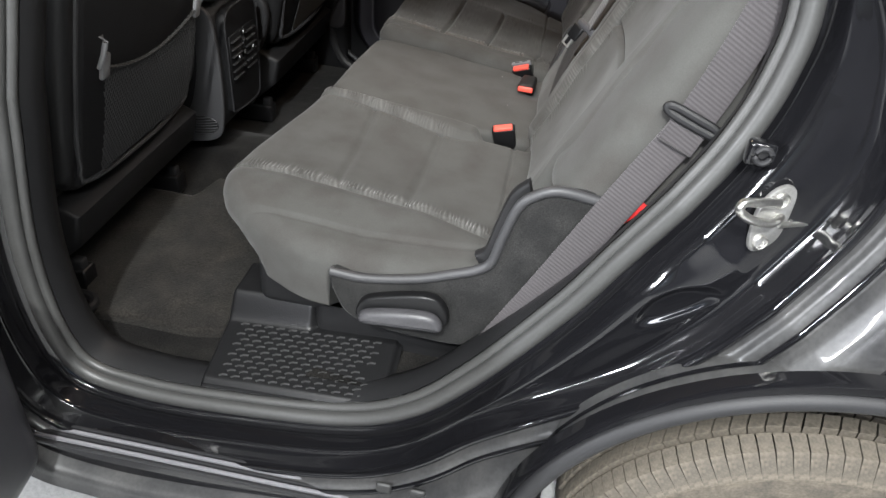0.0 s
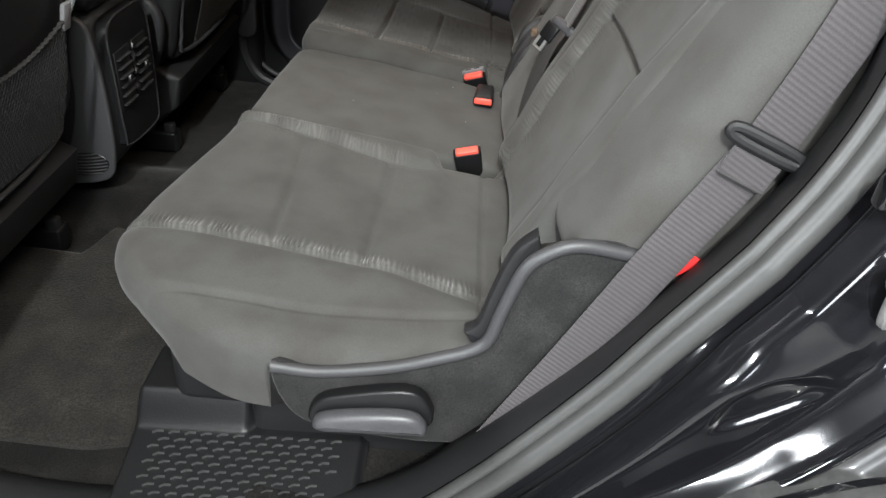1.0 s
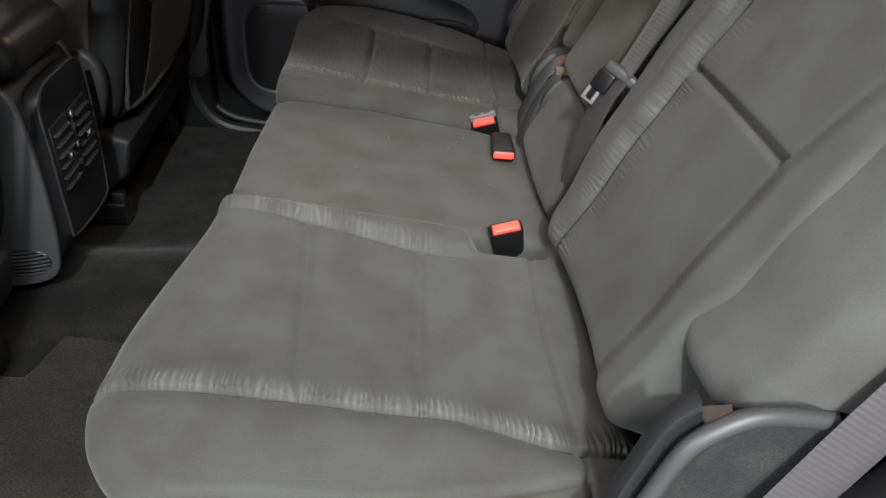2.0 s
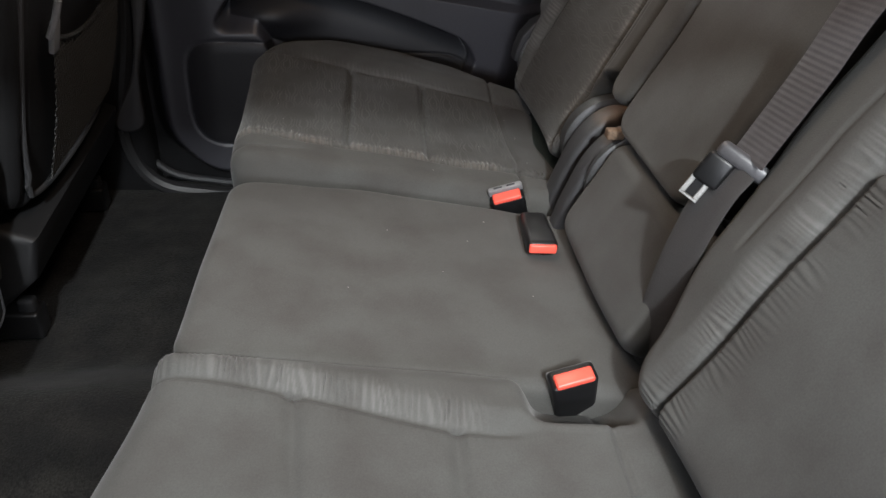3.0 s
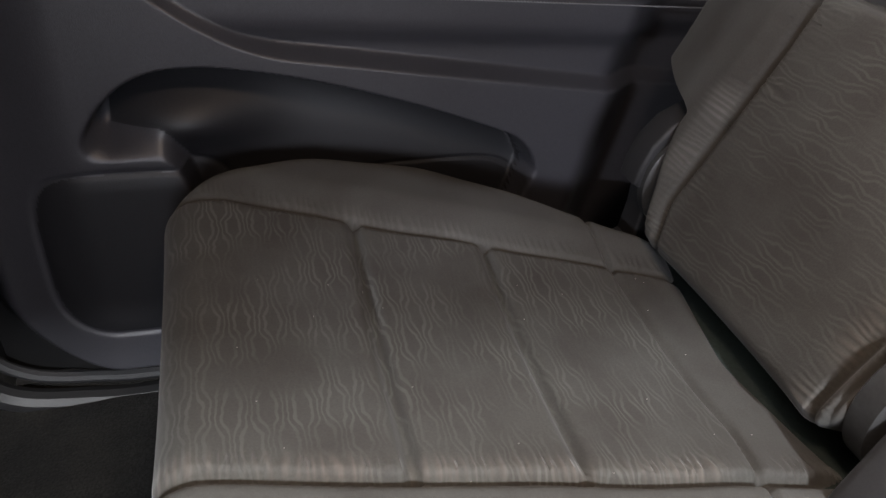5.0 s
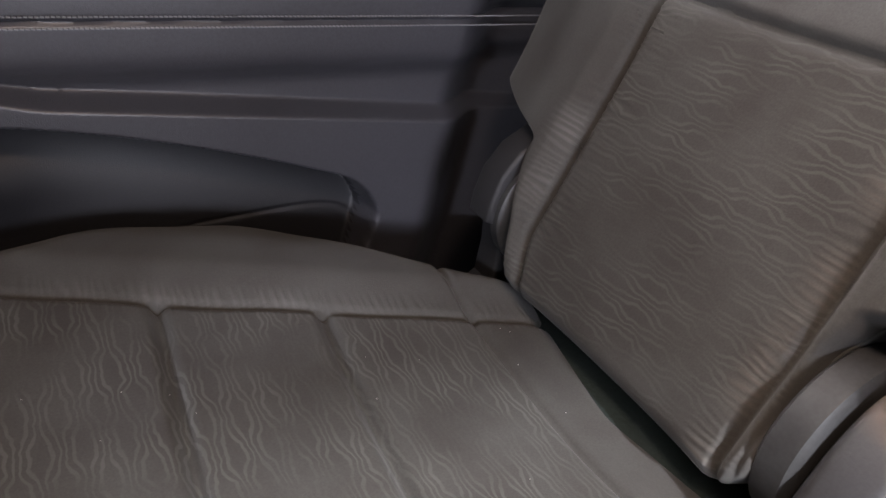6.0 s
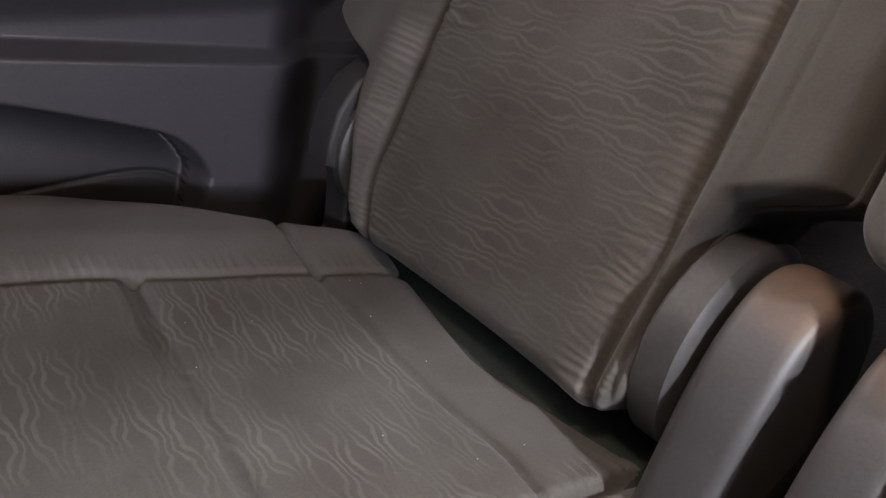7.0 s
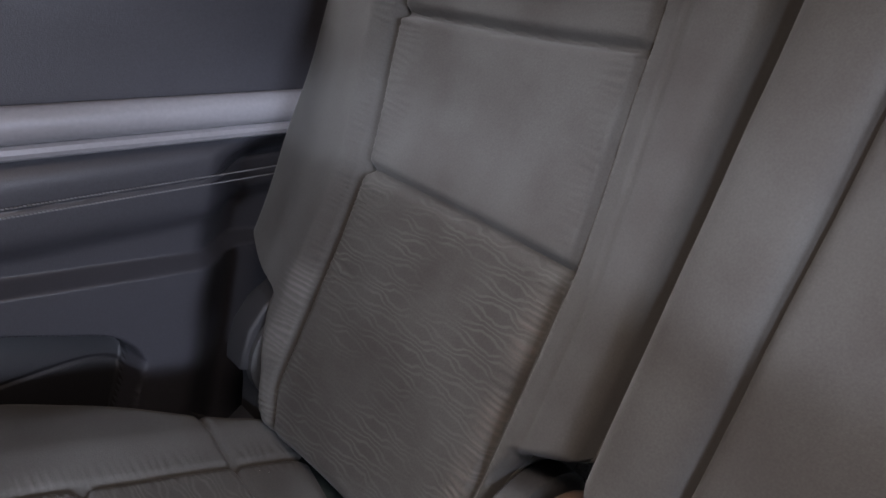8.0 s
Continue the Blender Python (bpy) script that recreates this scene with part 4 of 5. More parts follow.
# small bin lid at the back of the recess
lid = ((dx + 0.06) / 0.115) ** 4 + ((dz - 0.66) / 0.070) ** 4
y_face = y_face + 0.0022 * np.exp(-(((lid - 1) / 0.12) ** 2))
# the panel wraps away at its front and lower edge
wrap = ramp(np.hypot(np.maximum(-0.43 - dx, 0), np.maximum(0.60 - dz, 0)), 0.105, 0.150)
y_face = y_face + 0.06 * wrap
# Recess and speaker cover take the darker trim, their shade painted in.
shaded = (sp < -0.02) | (cut > 0.95)
# Past the wrap, black stands in for the dark gap before the pillar.
tone = np.where(wrap > 0.3, 2, shaded.astype(int))
put_mesh("trim_panel", np.stack([dx + 0.15, y_face - 0.72, dz - 0.5], -1).reshape(-1, 3), grid_faces(nx, nz)[:, ::-1], [DOOR_PLASTIC, DOOR_SHADE, PLASTIC_BLACK], far_door, index=tone[:-1, :-1].reshape(-1))
part("door_skin", block(-0.46, 0.60, 0.115, 0.18, -0.15, 0.66, 0.01), PAINT, far_door)
rl = [(-0.60 + k * 0.047 + 0.15, -0.004, 1.014 - 0.055 * (-0.60 + k * 0.047) - 0.5) for k in range(21)]
rail = part("sill_rail", tube(rl, 0.014, 14, flat=1.25), RAIL, far_door, "pale smooth trim strip")
part("rail_bead", tube([(a, b + 0.001, c - 0.025) for a, b, c in rl], 0.0075, 10), RAIL, rail)
stitch = bmesh.new()
for k in range(230):
    x = -0.55 + k * 0.0037
    for off in (0.0010, 0.0100):
        z = 0.938 - 0.032 * x - off
        bmesh.ops.create_cube(stitch, size=1, matrix=Matrix.LocRotScale((x + 0.15, -0.0005, z - 0.5), Euler((0, radians(12), 0)), (0.0027, 0.0016, 0.0011)))
tagged(part("stitching", stitch, LATCH_GREY, far_door, "pale double row of stitches", smooth=False), kind="stuff")
far_edge = smooth_line([(-0.565, 0.786, 1.00), (-0.580, 0.780, 0.80), (-0.606, 0.774, 0.66), (-0.620, 0.772, 0.57), (-0.600, 0.77, 0.495), (-0.555, 0.768, 0.452), (-0.48, 0.768, 0.436), (-0.38, 0.768, 0.430), (0.0, 0.768, 0.44)], 90)
tagged(part("far_door_seal", tube(far_edge, 0.008, 8, up=(0, 1, 0)), PLASTIC_MID), "dark rubber weatherstrip of the closed door", "weatherstrip", kind="structure")
tagged(part("far_sill_trim", tube(far_edge + np.array((-0.016, -0.022, -0.018)), 0.016, 10, up=(0, 1, 0)), PLASTIC), "dark plastic trim round the far door opening", "trim", kind="structure")
tagged(part("far_glass", block(-0.62, 0.42, 0.79, 0.794, 1.16, 1.52, 0), GLASS, None, smooth=False), "clear side window glass", "window", kind="structure").visible_shadow = False

# ---- front seats ----
def front_seat(cx, cy, label):
    ob = thing("front_seat", label, "seat", (cx, cy, 0.482), group="front seats")

    def shape(p, q):
        narrow = 0.012 * (1 - ramp(p, 0.0, 0.5))
        return 0.03 + 0.62 * p, -0.245 + narrow + (0.49 - 2 * narrow) * q

    def place(v):
        sn, cs = math.sin(radians(13)), math.cos(radians(13))
        return np.stack([0.055 + v[:, 0] * sn + v[:, 2] * cs, v[:, 1], 0.15 + v[:, 0] * cs - v[:, 2] * sn], 1)

    def on(points):
        return place(np.array(points, float))

    def back_face(s_, y):
        return 0.018 + 0.016 * (1 - (y / 0.245) ** 2) + groove(np.abs(y) - 0.205, 0.005, 0.008)

    pad("back_shell", 0.62, 0.49, shape, back_face, 0.06, [PLASTIC], ob, corner=0.05, edge=0.024, step=0.006, place=place, tuck=0.02)
    pad("back_cushion", 0.62, 0.53, lambda p, q: (0.03 + 0.62 * p, -0.265 + 0.53 * q), lambda s_, y: -0.03 + 0.0 * y, 0.13, [CLOTH], ob, corner=0.06, edge=0.05, step=0.01, place=place)
    part("seat_base", block(-0.48, 0.05, -0.265, 0.265, 0.06, 0.20, 0.05, 4), CLOTH, ob)
    part("valance", prism([(-0.38, 0.02), (0.03, 0.03), (0.085, 0.08), (0.10, 0.15), (0.05, 0.17), (-0.38, 0.14)], -0.235, 0.235, 0.012, 3), PLASTIC, ob)
    for y in (-0.21, 0.17):
        part("seat_rail", block(-0.42, 0.06, y, y + 0.04, -0.05, 0.0, 0.006), PLASTIC_BLACK, ob)
        part("rail_bolt", block(0.03, 0.055, y + 0.008, y + 0.028, -0.005, 0.02, 0.005), PLASTIC_MID, ob)
    frame_line = [(0.60, -0.20), (0.30, -0.205), (0.10, -0.20), (0.055, -0.18), (0.05, 0.0), (0.055, 0.18), (0.10, 0.20), (0.30, 0.205), (0.60, 0.20)]
    part("panel_edge", tube(on([(a, b, back_face(a, np.array(b)) + 0.004) for a, b in smooth_line(frame_line, 80)]), 0.0045, 8), CONSOLE_SIDE, ob)
    # net pocket, with a sagging elastic edge and a hook at each end
    wire = bmesh.new()
    top = lambda y: 0.285 - 0.035 * (1 - (y / 0.17) ** 2)

    def cord(points, r):
        piece = tube(points, r, 4)
        me = bpy.data.meshes.new("cord")
        piece.to_mesh(me)
        piece.free()
        wire.from_mesh(me)
        bpy.data.meshes.remove(me)

    for k in range(-44, 45):
        for lean in (1, -1):
            y0 = k * 0.0085
            pts = [(s_, y0 + lean * (s_ - 0.07) * 0.6, 0.043 + 0.006 * math.sin((s_ - 0.07) * 14)) for s_ in np.linspace(0.07, 0.285, 24)]
            pts = [q for q in pts if abs(q[1]) < 0.17 and q[0] < float(top(np.array(q[1])))]
            if len(pts) > 2:
                cord(on(pts), 0.0009)
    net = part("net_pocket", wire, NETTING, ob, "black elastic mesh pocket", smooth=False)
    part("elastic_edge", tube(on([(float(top(np.array(y))), y, 0.046 + 0.0012 * math.sin(y * 500)) for y in np.linspace(-0.17, 0.17, 90)]), 0.0032, 6), NETTING, net, "twisted grey elastic edge")
    for y in (-0.178, 0.178):
        part("pocket_hook", tube(on([(0.285, y, 0.044), (0.31, y, 0.050), (0.335, y, 0.053), (0.343, y, 0.045)]), 0.0048, 8), LATCH_GREY, ob, "grey hook")
        part("hook_tab", block(-0.012, 0.012, -0.004, 0.004, -0.022, 0.022, 0.003, 2, m=Matrix.Translation(on([(0.285, y * 0.93, 0.046)])[0]) @ Matrix.Rotation(radians(13), 4, "Y") @ Matrix.Rotation(radians(90), 4, "Z")), LATCH_GREY, ob, "grey pocket tab")
    side = smooth_line([(-0.10, 0.10), (0.0, 0.13), (0.07, 0.20), (0.09, 0.30), (0.04, 0.34), (-0.04, 0.26), (-0.12, 0.18)], 40, closed=True)[:-1]
    for y in (-0.275, 0.25):
        part("recliner_cover", prism([tuple(p) for p in side], y, y + 0.025, 0.008, 3), PLASTIC_MID, ob)
    return ob


front_seat(-0.79, -0.337, "black front seat with net pocket on its back")
front_seat(-0.725, 0.475, "black front seat seen from behind, beside the far door")

# ---- centre console ----
console = thing("centre_console", "black centre console with rear air vents", "console", (-0.66, 0.06, 0.48))
CW = 0.105
prof = smooth_line([(-0.45, 0.02), (-0.10, 0.045), (-0.03, 0.06), (0.0, 0.10), (0.006, 0.20), (0.0, 0.30), (-0.02, 0.365), (-0.10, 0.38), (-0.45, 0.38)], 60, closed=True)[:-1]
part("console_body", prism([tuple(p) for p in prof], -CW, CW, 0.016, 4), PLASTIC, console)
flank = smooth_line([(-0.14, 0.035), (-0.07, 0.038), (-0.012, 0.058), (0.004, 0.11), (0.008, 0.20), (0.004, 0.30), (-0.008, 0.36), (-0.034, 0.368), (-0.046, 0.30), (-0.052, 0.22), (-0.078, 0.13), (-0.125, 0.07)], 70, closed=True)[:-1]
for y in (-CW - 0.004, CW - 0.008):
    part("corner_trim", prism([tuple(p) for p in flank], y, y + 0.012, 0.004, 3), CONSOLE_SIDE, console, "curved charcoal corner trim")
face = smooth_line([(0.145, -0.078), (0.115, -0.066), (0.105, 0.06), (0.135, 0.082), (0.25, 0.088), (0.345, 0.08), (0.36, 0.0), (0.345, -0.075), (0.25, -0.082)], 60, closed=True)[:-1]
bm = prism([(y, z) for z, y in face], -0.012, 0.012, 0.004, 3)
bmesh.ops.rotate(bm, matrix=Matrix.Rotation(radians(90), 3, "Z"), verts=bm.verts)
for v in bm.verts:
    v.co.x = -v.co.x + 0.008 - 0.03 * max(v.co.z - 0.26, 0)
part("rear_panel", bm, PLASTIC_BLACK, console, "black rear panel with vents")
part("panel_rim", tube([(0.019 - 0.03 * max(z - 0.26, 0), y * 1.02, z) for z, y in face], 0.0022, 6, closed=True), PLASTIC_MID, console)
for y in (-0.042, 0.036):
    vent = part("air_vent", block(0.016, 0.0215, y - 0.032, y + 0.032, 0.185, 0.30, 0.003, 2), PLASTIC_BLACK, console)
    for k in range(6):
        part("louvre", block(0.019, 0.0275, y - 0.027, y + 0.027, 0.196 + 0.0175 * k, 0.199 + 0.0175 * k, 0.001, 1), PLASTIC, vent)
    part("vent_tab", block(0.024, 0.033, y - 0.006, y + 0.006, 0.238, 0.25, 0.003, 2), CHROME, vent, "chrome vent slider")
for k, z in enumerate((0.205, 0.235, 0.265, 0.285)):
    part("control_button", block(0.018, 0.026, -0.008 + 0.004 * (k % 2), 0.004 + 0.004 * (k % 2), z, z + 0.011, 0.003, 2), CHROME if k % 2 else PLASTIC_MID, console)
tilt = radians(12)
oval = [(-0.055 + 0.046 * math.cos(a) * math.cos(tilt) - 0.025 * math.sin(a) * math.sin(tilt), 0.084 + 0.046 * math.cos(a) * math.sin(tilt) + 0.025 * math.sin(a) * math.cos(tilt)) for a in np.linspace(0, 2 * math.pi, 40, endpoint=False)]
grille = part("side_grille", prism(oval, -CW - 0.0055, -CW - 0.002, 0.001, 1), PLASTIC_BLACK, console, "oval slotted side vent")
for k in range(7):
    d = -0.020 + 0.0066 * k
    half = 0.044 * math.sqrt(max(1 - (d / 0.025) ** 2, 0.05))
    part("slat", tube([(-0.055 - d * 0.2 + half * u, -CW - 0.0062, 0.084 + d + half * u * math.tan(tilt) * (0.6 + 0.4 * u)) for u in np.linspace(-1, 1, 10)], 0.0016, 6), CONSOLE_SIDE, grille)
lid = part("armrest_lid", block(-0.45, 0.012, -0.10, 0.10, 0.375, 0.445, 0.03, 6), LEATHER, console, "black leatherette lid")
part("lid_seam", tube([(-0.4 + 0.02 * k, -0.1015, 0.41) for k in range(20)], 0.0012, 6), NETTING, lid)

# ---- workshop ----
for nm, x0, x1, y0, y1, z0, z1 in (("wall_front", -7.2, -7.0, -5.5, 4.5, GROUND, 3.4), ("wall_rear", 7.0, 7.2, -5.5, 4.5, GROUND, 3.4), ("wall_far", -7.2, 7.2, 4.5, 4.7, GROUND, 3.4),
                                   ("wall_near_front", -7.2, -3.2, -5.7, -5.5, GROUND, 3.4), ("wall_near_rear", 3.2, 7.2, -5.7, -5.5, GROUND, 3.4), ("wall_near_header", -3.2, 3.2, -5.7, -5.5, 2.7, 3.4)):
    tagged(part(nm, block(x0, x1, y0, y1, z0, z1, 0), WALL, None, smooth=False), "grey painted workshop wall", "wall", kind="structure")
tagged(part("ceiling", block(-7.2, 7.2, -5.7, 4.7, 3.4, 3.5, 0), WALL, None, smooth=False), "grey workshop ceiling", "ceiling", kind="structure")

# ---- rear footwell step ----
step_tray = thing("step_tray", "black moulded plastic step tray with raised grip dashes", "floor tray", (-0.26, -0.66, 0.47))
tx, ty = np.meshgrid(np.linspace(-0.42, -0.085, 90), np.linspace(-0.731, -0.50, 74), indexing="ij")
tray_z = lambda x, y: 0.500 + 0.055 * (x + 0.26) - 0.27 * np.maximum(-(y + 0.61), 0)
tz = tray_z(tx, ty)
bump_up = ramp(ty - 1.2 * np.maximum(tx + 0.255, 0), -0.612, -0.578) * ramp(-0.225 - tx, 0, 0.032) * ramp(tx + 0.42, 0, 0.02)
tz = tz + 0.05 * bump_up + 0.012 * ramp(ty, -0.585, -0.565) * (1 - ramp(-0.235 - tx, 0, 0.02))
tz = tz - 0.05 * ramp(-0.405 - tx, 0, 0.015) - 0.012 * ramp(tx + 0.098, 0, 0.012) - 0.9 * np.maximum(-(ty + 0.724), 0)
put_mesh("tray", np.stack([tx + 0.26, ty + 0.66, tz - 0.47], -1).reshape(-1, 3), grid_faces(90, 74), TRAY, step_tray)
dash = bmesh.new()
for a, b in (((-0.0068, -0.0036), (-0.002, 0.0)), ((-0.002, 0.0), (0.0058, 0.0006))):
    bmesh.ops.create_cube(dash, size=1, matrix=Matrix.LocRotScale(((a[0] + b[0]) / 2, (a[1] + b[1]) / 2, 0.001), Euler((0, 0, math.atan2(b[1] - a[1], b[0] - a[0]))), (math.hypot(b[0] - a[0], b[1] - a[1]) + 0.001, 0.0017, 0.003)))
dash_mesh = bpy.data.meshes.new("grip_dash")
dash.to_mesh(dash_mesh)
dash.free()
dash_mesh.materials.append(TRAY_DASH)
for r in range(11):
    for c in range(12):
        x = -0.372 + 0.0222 * c + (0.0111 if r % 2 else 0)
        y = -0.716 + 0.0102 * r
        if x > -0.118 or (x > -0.15 and 4 <= r <= 5):
            continue
        ob = new("grip_dash", dash_mesh)
        ob.parent = step_tray
        ob.location = (x + 0.26, y + 0.66, float(tray_z(np.array(x), np.array(y))) - 0.47 + 0.0006)

under = thing("seat_bin_housing", "dark plastic housing under the rear bench", "housing", (-0.05, 0.0, 0.5))
part("housing", block(-0.20, 0.22, -0.60, 0.60, -0.06, 0.115, 0.02, 3), PLASTIC, under)

# Mat fastening and a worn bump at the front of the footwell.
clip = thing("mat_clip", "black plastic floor mat fastener on the carpet", "clip", (-0.72, -0.60, 0.44))
part("clip_ring", tube([(0.035 * math.cos(a), 0.028 * math.sin(a), 0.012) for a in np.linspace(0, 2 * math.pi, 24, endpoint=False)], 0.009, 8, closed=True), PLASTIC, clip)
part("clip_tab", block(-0.012, 0.02, -0.022, -0.004, 0.0, 0.022, 0.004), SEAL, clip)

# ---- seat side shield and lever, parts of the bench ----
BENCH = Matrix.Translation((0.15, 0.2, -0.6))
line = [(-0.195, 0.698), (-0.14, 0.692), (-0.06, 0.703), (0.0, 0.722), (0.032, 0.735), (0.050, 0.752), (0.060, 0.795), (0.076, 0.852), (0.097, 0.875), (0.13, 0.887), (0.19, 0.878), (0.26, 0.80), (0.20, 0.60), (0.05, 0.575), (-0.06, 0.58), (-0.165, 0.61)]
sm = smooth_line(line, 130, closed=True)[:-1]
bm = prism([tuple(p) for p in sm], -0.648, -0.634, 0.005, 3)
bmesh.ops.triangulate(bm, faces=[f for f in bm.faces if len(f.verts) > 8])
for v in bm.verts:
    v.co.y -= 0.080 * (0.10 - v.co.x)
bmesh.ops.transform(bm, matrix=BENCH, verts=bm.verts)
shield = part("side_shield", bm, VELOUR, bench, "velour-covered plastic side shield")
rim = smooth_line([(x, -0.645, z - 0.0035) for x, z in line[:11]], 90) + np.array((0.15, 0.2, -0.6))
rim[:, 1] -= 0.080 * (0.25 - rim[:, 0])
# Paler than the shield: the highlight along its edge, put into the plastic's colour.
part("shield_rim", tube(rim, 0.0080, 12), CONSOLE_SIDE, shield, "smooth plastic edge")
inner = np.array(line[4:9])
inner_t = np.gradient(inner, axis=0)
inner = inner + 0.015 * np.stack([-inner_t[:, 1], inner_t[:, 0]], 1) / np.linalg.norm(inner_t, axis=1)[:, None]
inner = [tuple(p) for p in smooth_line(inner, 60)] + [(0.14, 0.70), (0.06, 0.68)]
bm = prism(inner, -0.632, -0.612, 0.004, 2)
bmesh.ops.triangulate(bm, faces=[f for f in bm.faces if len(f.verts) > 8])
for v in bm.verts:
    v.co.y -= 0.080 * (0.10 - v.co.x)
bmesh.ops.transform(bm, matrix=BENCH, verts=bm.verts)
part("shield_top", bm, PLASTIC, shield, "dark plastic inner edge")
lip = smooth_line([(0.068, -0.565, 0.825), (0.074, -0.57, 0.845), (0.085, -0.578, 0.862), (0.11, -0.588, 0.877)], 24) + np.array((0.15, 0.2, -0.6))
part("shield_lip", strap(lip + np.array((0.002, -0.047, -0.005)), 0.030, (0.2, 1.0, 0.0), 0.003), PLASTIC_BLACK, shield)
LEVER = Matrix.Translation((0.075, -0.475, 0.04))
sm = smooth_line([(-0.068, -0.014), (-0.064, 0.0), (-0.036, 0.010), (0.02, 0.019), (0.050, 0.017), (0.064, 0.003), (0.062, -0.010), (0.03, -0.013), (-0.026, -0.017), (-0.054, -0.019)], 60, closed=True)[:-1]
paddle = part("recline_lever", prism([tuple(p) for p in sm], -0.024, -0.002, 0.009, 4, m=LEVER), LEVER_PLASTIC, bench, "worn satin plastic recline lever")
sm = smooth_line([(-0.075, -0.018), (-0.066, 0.014), (-0.03, 0.030), (0.03, 0.044), (0.058, 0.036), (0.072, 0.006), (0.06, -0.014), (0.0, -0.020), (-0.04, -0.026)], 60, closed=True)[:-1]
part("lever_bezel", prism([tuple(p) for p in sm], -0.006, 0.012, 0.004, 3, m=LEVER), PLASTIC_BLACK, paddle, "black lever bezel")


# ---- recliner covers between the backrests ----
def cover_outline(dx=0.0):
    pts = [(0.058, 0.668), (0.079, 0.70), (0.088, 0.735), (0.098, 0.768), (0.109, 0.800), (0.126, 0.828), (0.149, 0.846), (0.176, 0.849), (0.21, 0.832), (0.235, 0.79), (0.235, 0.70), (0.15, 0.660)]
    return [tuple(p) for p in smooth_line([(x + dx - 0.12, z - 0.78) for x, z in pts], 80, closed=True)[:-1]]


def disc(radius, y0, y1):
    bm = lathe([radius - 0.004, radius, radius, radius - 0.006, radius - 0.02], [y0, y0 + 0.003, y1 - 0.004, y1, y1], 64)
    bmesh.ops.rotate(bm, matrix=Matrix.Rotation(radians(90), 3, "X"), verts=bm.verts)
    return bm


recl = thing("recliner_cover", "charcoal plastic recliner cover between the two backrests", "recliner", (0.12, 0.2, 0.78), group="recliner covers")
part("cover", prism(cover_outline(), -0.006, 0.034, 0.009, 4), COVER_WARM_TOP, recl)
bm = disc(0.066, -0.026, 0.0)
bmesh.ops.translate(bm, vec=(0.052, 0.038, 0.006), verts=bm.verts)
part("pivot_disc", bm, PIVOT, recl, "scuffed grey pivot disc")
recl2 = thing("recliner_cover", "charcoal plastic recliner cover beside the centre back pad", "recliner", (0.12, 0.16, 0.78), group="recliner covers")
part("cover", prism(cover_outline(-0.004), -0.022, 0.011, 0.008, 4), COVER_WARM_TOP, recl2)
bm = disc(0.066, 0.0, 0.014)
bmesh.ops.translate(bm, vec=(0.050, -0.024, 0.006), verts=bm.verts)
part("pivot_disc", bm, PIVOT, recl2, "scuffed grey pivot disc")
part("catch", block(0.000, 0.022, -0.034, -0.020, 0.066, 0.078, 0.002), RUSTY, recl2, "tan catch plate")
recl3 = thing("recliner_cover", "charcoal plastic recliner cover by the far door", "recliner", (0.12, 0.572, 0.78), group="recliner covers")
plate = [(0.080, 0.712), (0.086, 0.703), (0.096, 0.702), (0.117, 0.716), (0.1205, 0.75), (0.1195, 0.776), (0.103, 0.786), (0.105, 0.804), (0.113, 0.829), (0.130, 0.851), (0.17, 0.873), (0.25, 0.865), (0.25, 0.68), (0.13, 0.672)]
part("cover", prism([(x - 0.12, z - 0.78) for x, z in plate], -0.004, 0.030, 0.004, 3), PLASTIC_MID, recl3)
bm = disc(0.058, 0.0, 0.018)
bmesh.ops.translate(bm, vec=(0.048, 0.004, 0.008), verts=bm.verts)
part("pivot_disc", bm, PIVOT, recl3, "smooth grey pivot disc")


# ---- buckles ----
def buckle(label, m, long=0.075, lying=False, head=0.009):
    ob = thing("seat_buckle", label, "buckle", group="rear seat buckles")
    ob.matrix_basis = m
    bm = block(-0.024, 0.024, -0.012, 0.012, -long, 0, 0.009 if lying else 0.005, 4)
    for v in bm.verts:
        v.co.x *= 1 + 0.12 * v.co.z / long
    part("body", bm, PLASTIC_BLACK, ob)
    if not lying:
        part("head", block(-0.0240, 0.0240, 0.0035, 0.0128, -0.010, head, 0.003, 2), LATCH_GREY, ob, "grey head")
    for x in () if lying else (-0.009, 0.009):
        part("slot", block(x - 0.006, x + 0.006, 0.0068, 0.0098, head - 0.005, head + 0.0006, 0.0005, 1), PLASTIC_BLACK, ob)
    bm = block(-0.0205, 0.0205, -0.0060, 0.0080, -0.004, 0.0024, 0.0025, 4) if lying else block(-0.0195, 0.0195, -0.0124, 0.0030, -0.0025, 0.0055, 0.0026, 3)
    part("button", bm, RED, ob, "red release button")
    return ob


buckle("black seat belt buckle with red button in a cushion pocket", pose(0.014, -0.162, 0.735, 12, -14, 4), head=-0.002)
buckle("black seat belt buckle with red button lying on the cushion", pose(0.041, 0.064, 0.727, 86, 0, -4) @ Matrix.Scale(0.84, 4), 0.102, True)
buckle("upright black seat belt buckle with red button", pose(0.020, 0.192, 0.731, 20, -20, -6))
# ---- near shoulder belt ----
belt = thing("shoulder_belt", "grey seat belt webbing hanging beside the backrest", "seat belt", (0.2, -0.66, 0.9))
b0 = np.array((0.2, -0.66, 0.9))
pts = smooth_line([(0.060, -0.686, 0.60), (0.086, -0.681, 0.649), (0.138, -0.672, 0.749), (0.210, -0.655, 0.889), (0.262, -0.647, 0.99), (0.279, -0.647, 1.03), (0.316, -0.646, 1.16), (0.366, -0.64, 1.40)], 80) - b0
part("webbing", strap(pts, 0.047, (0.85, -0.20, -0.45)), WEB, belt, "ribbed grey webbing")
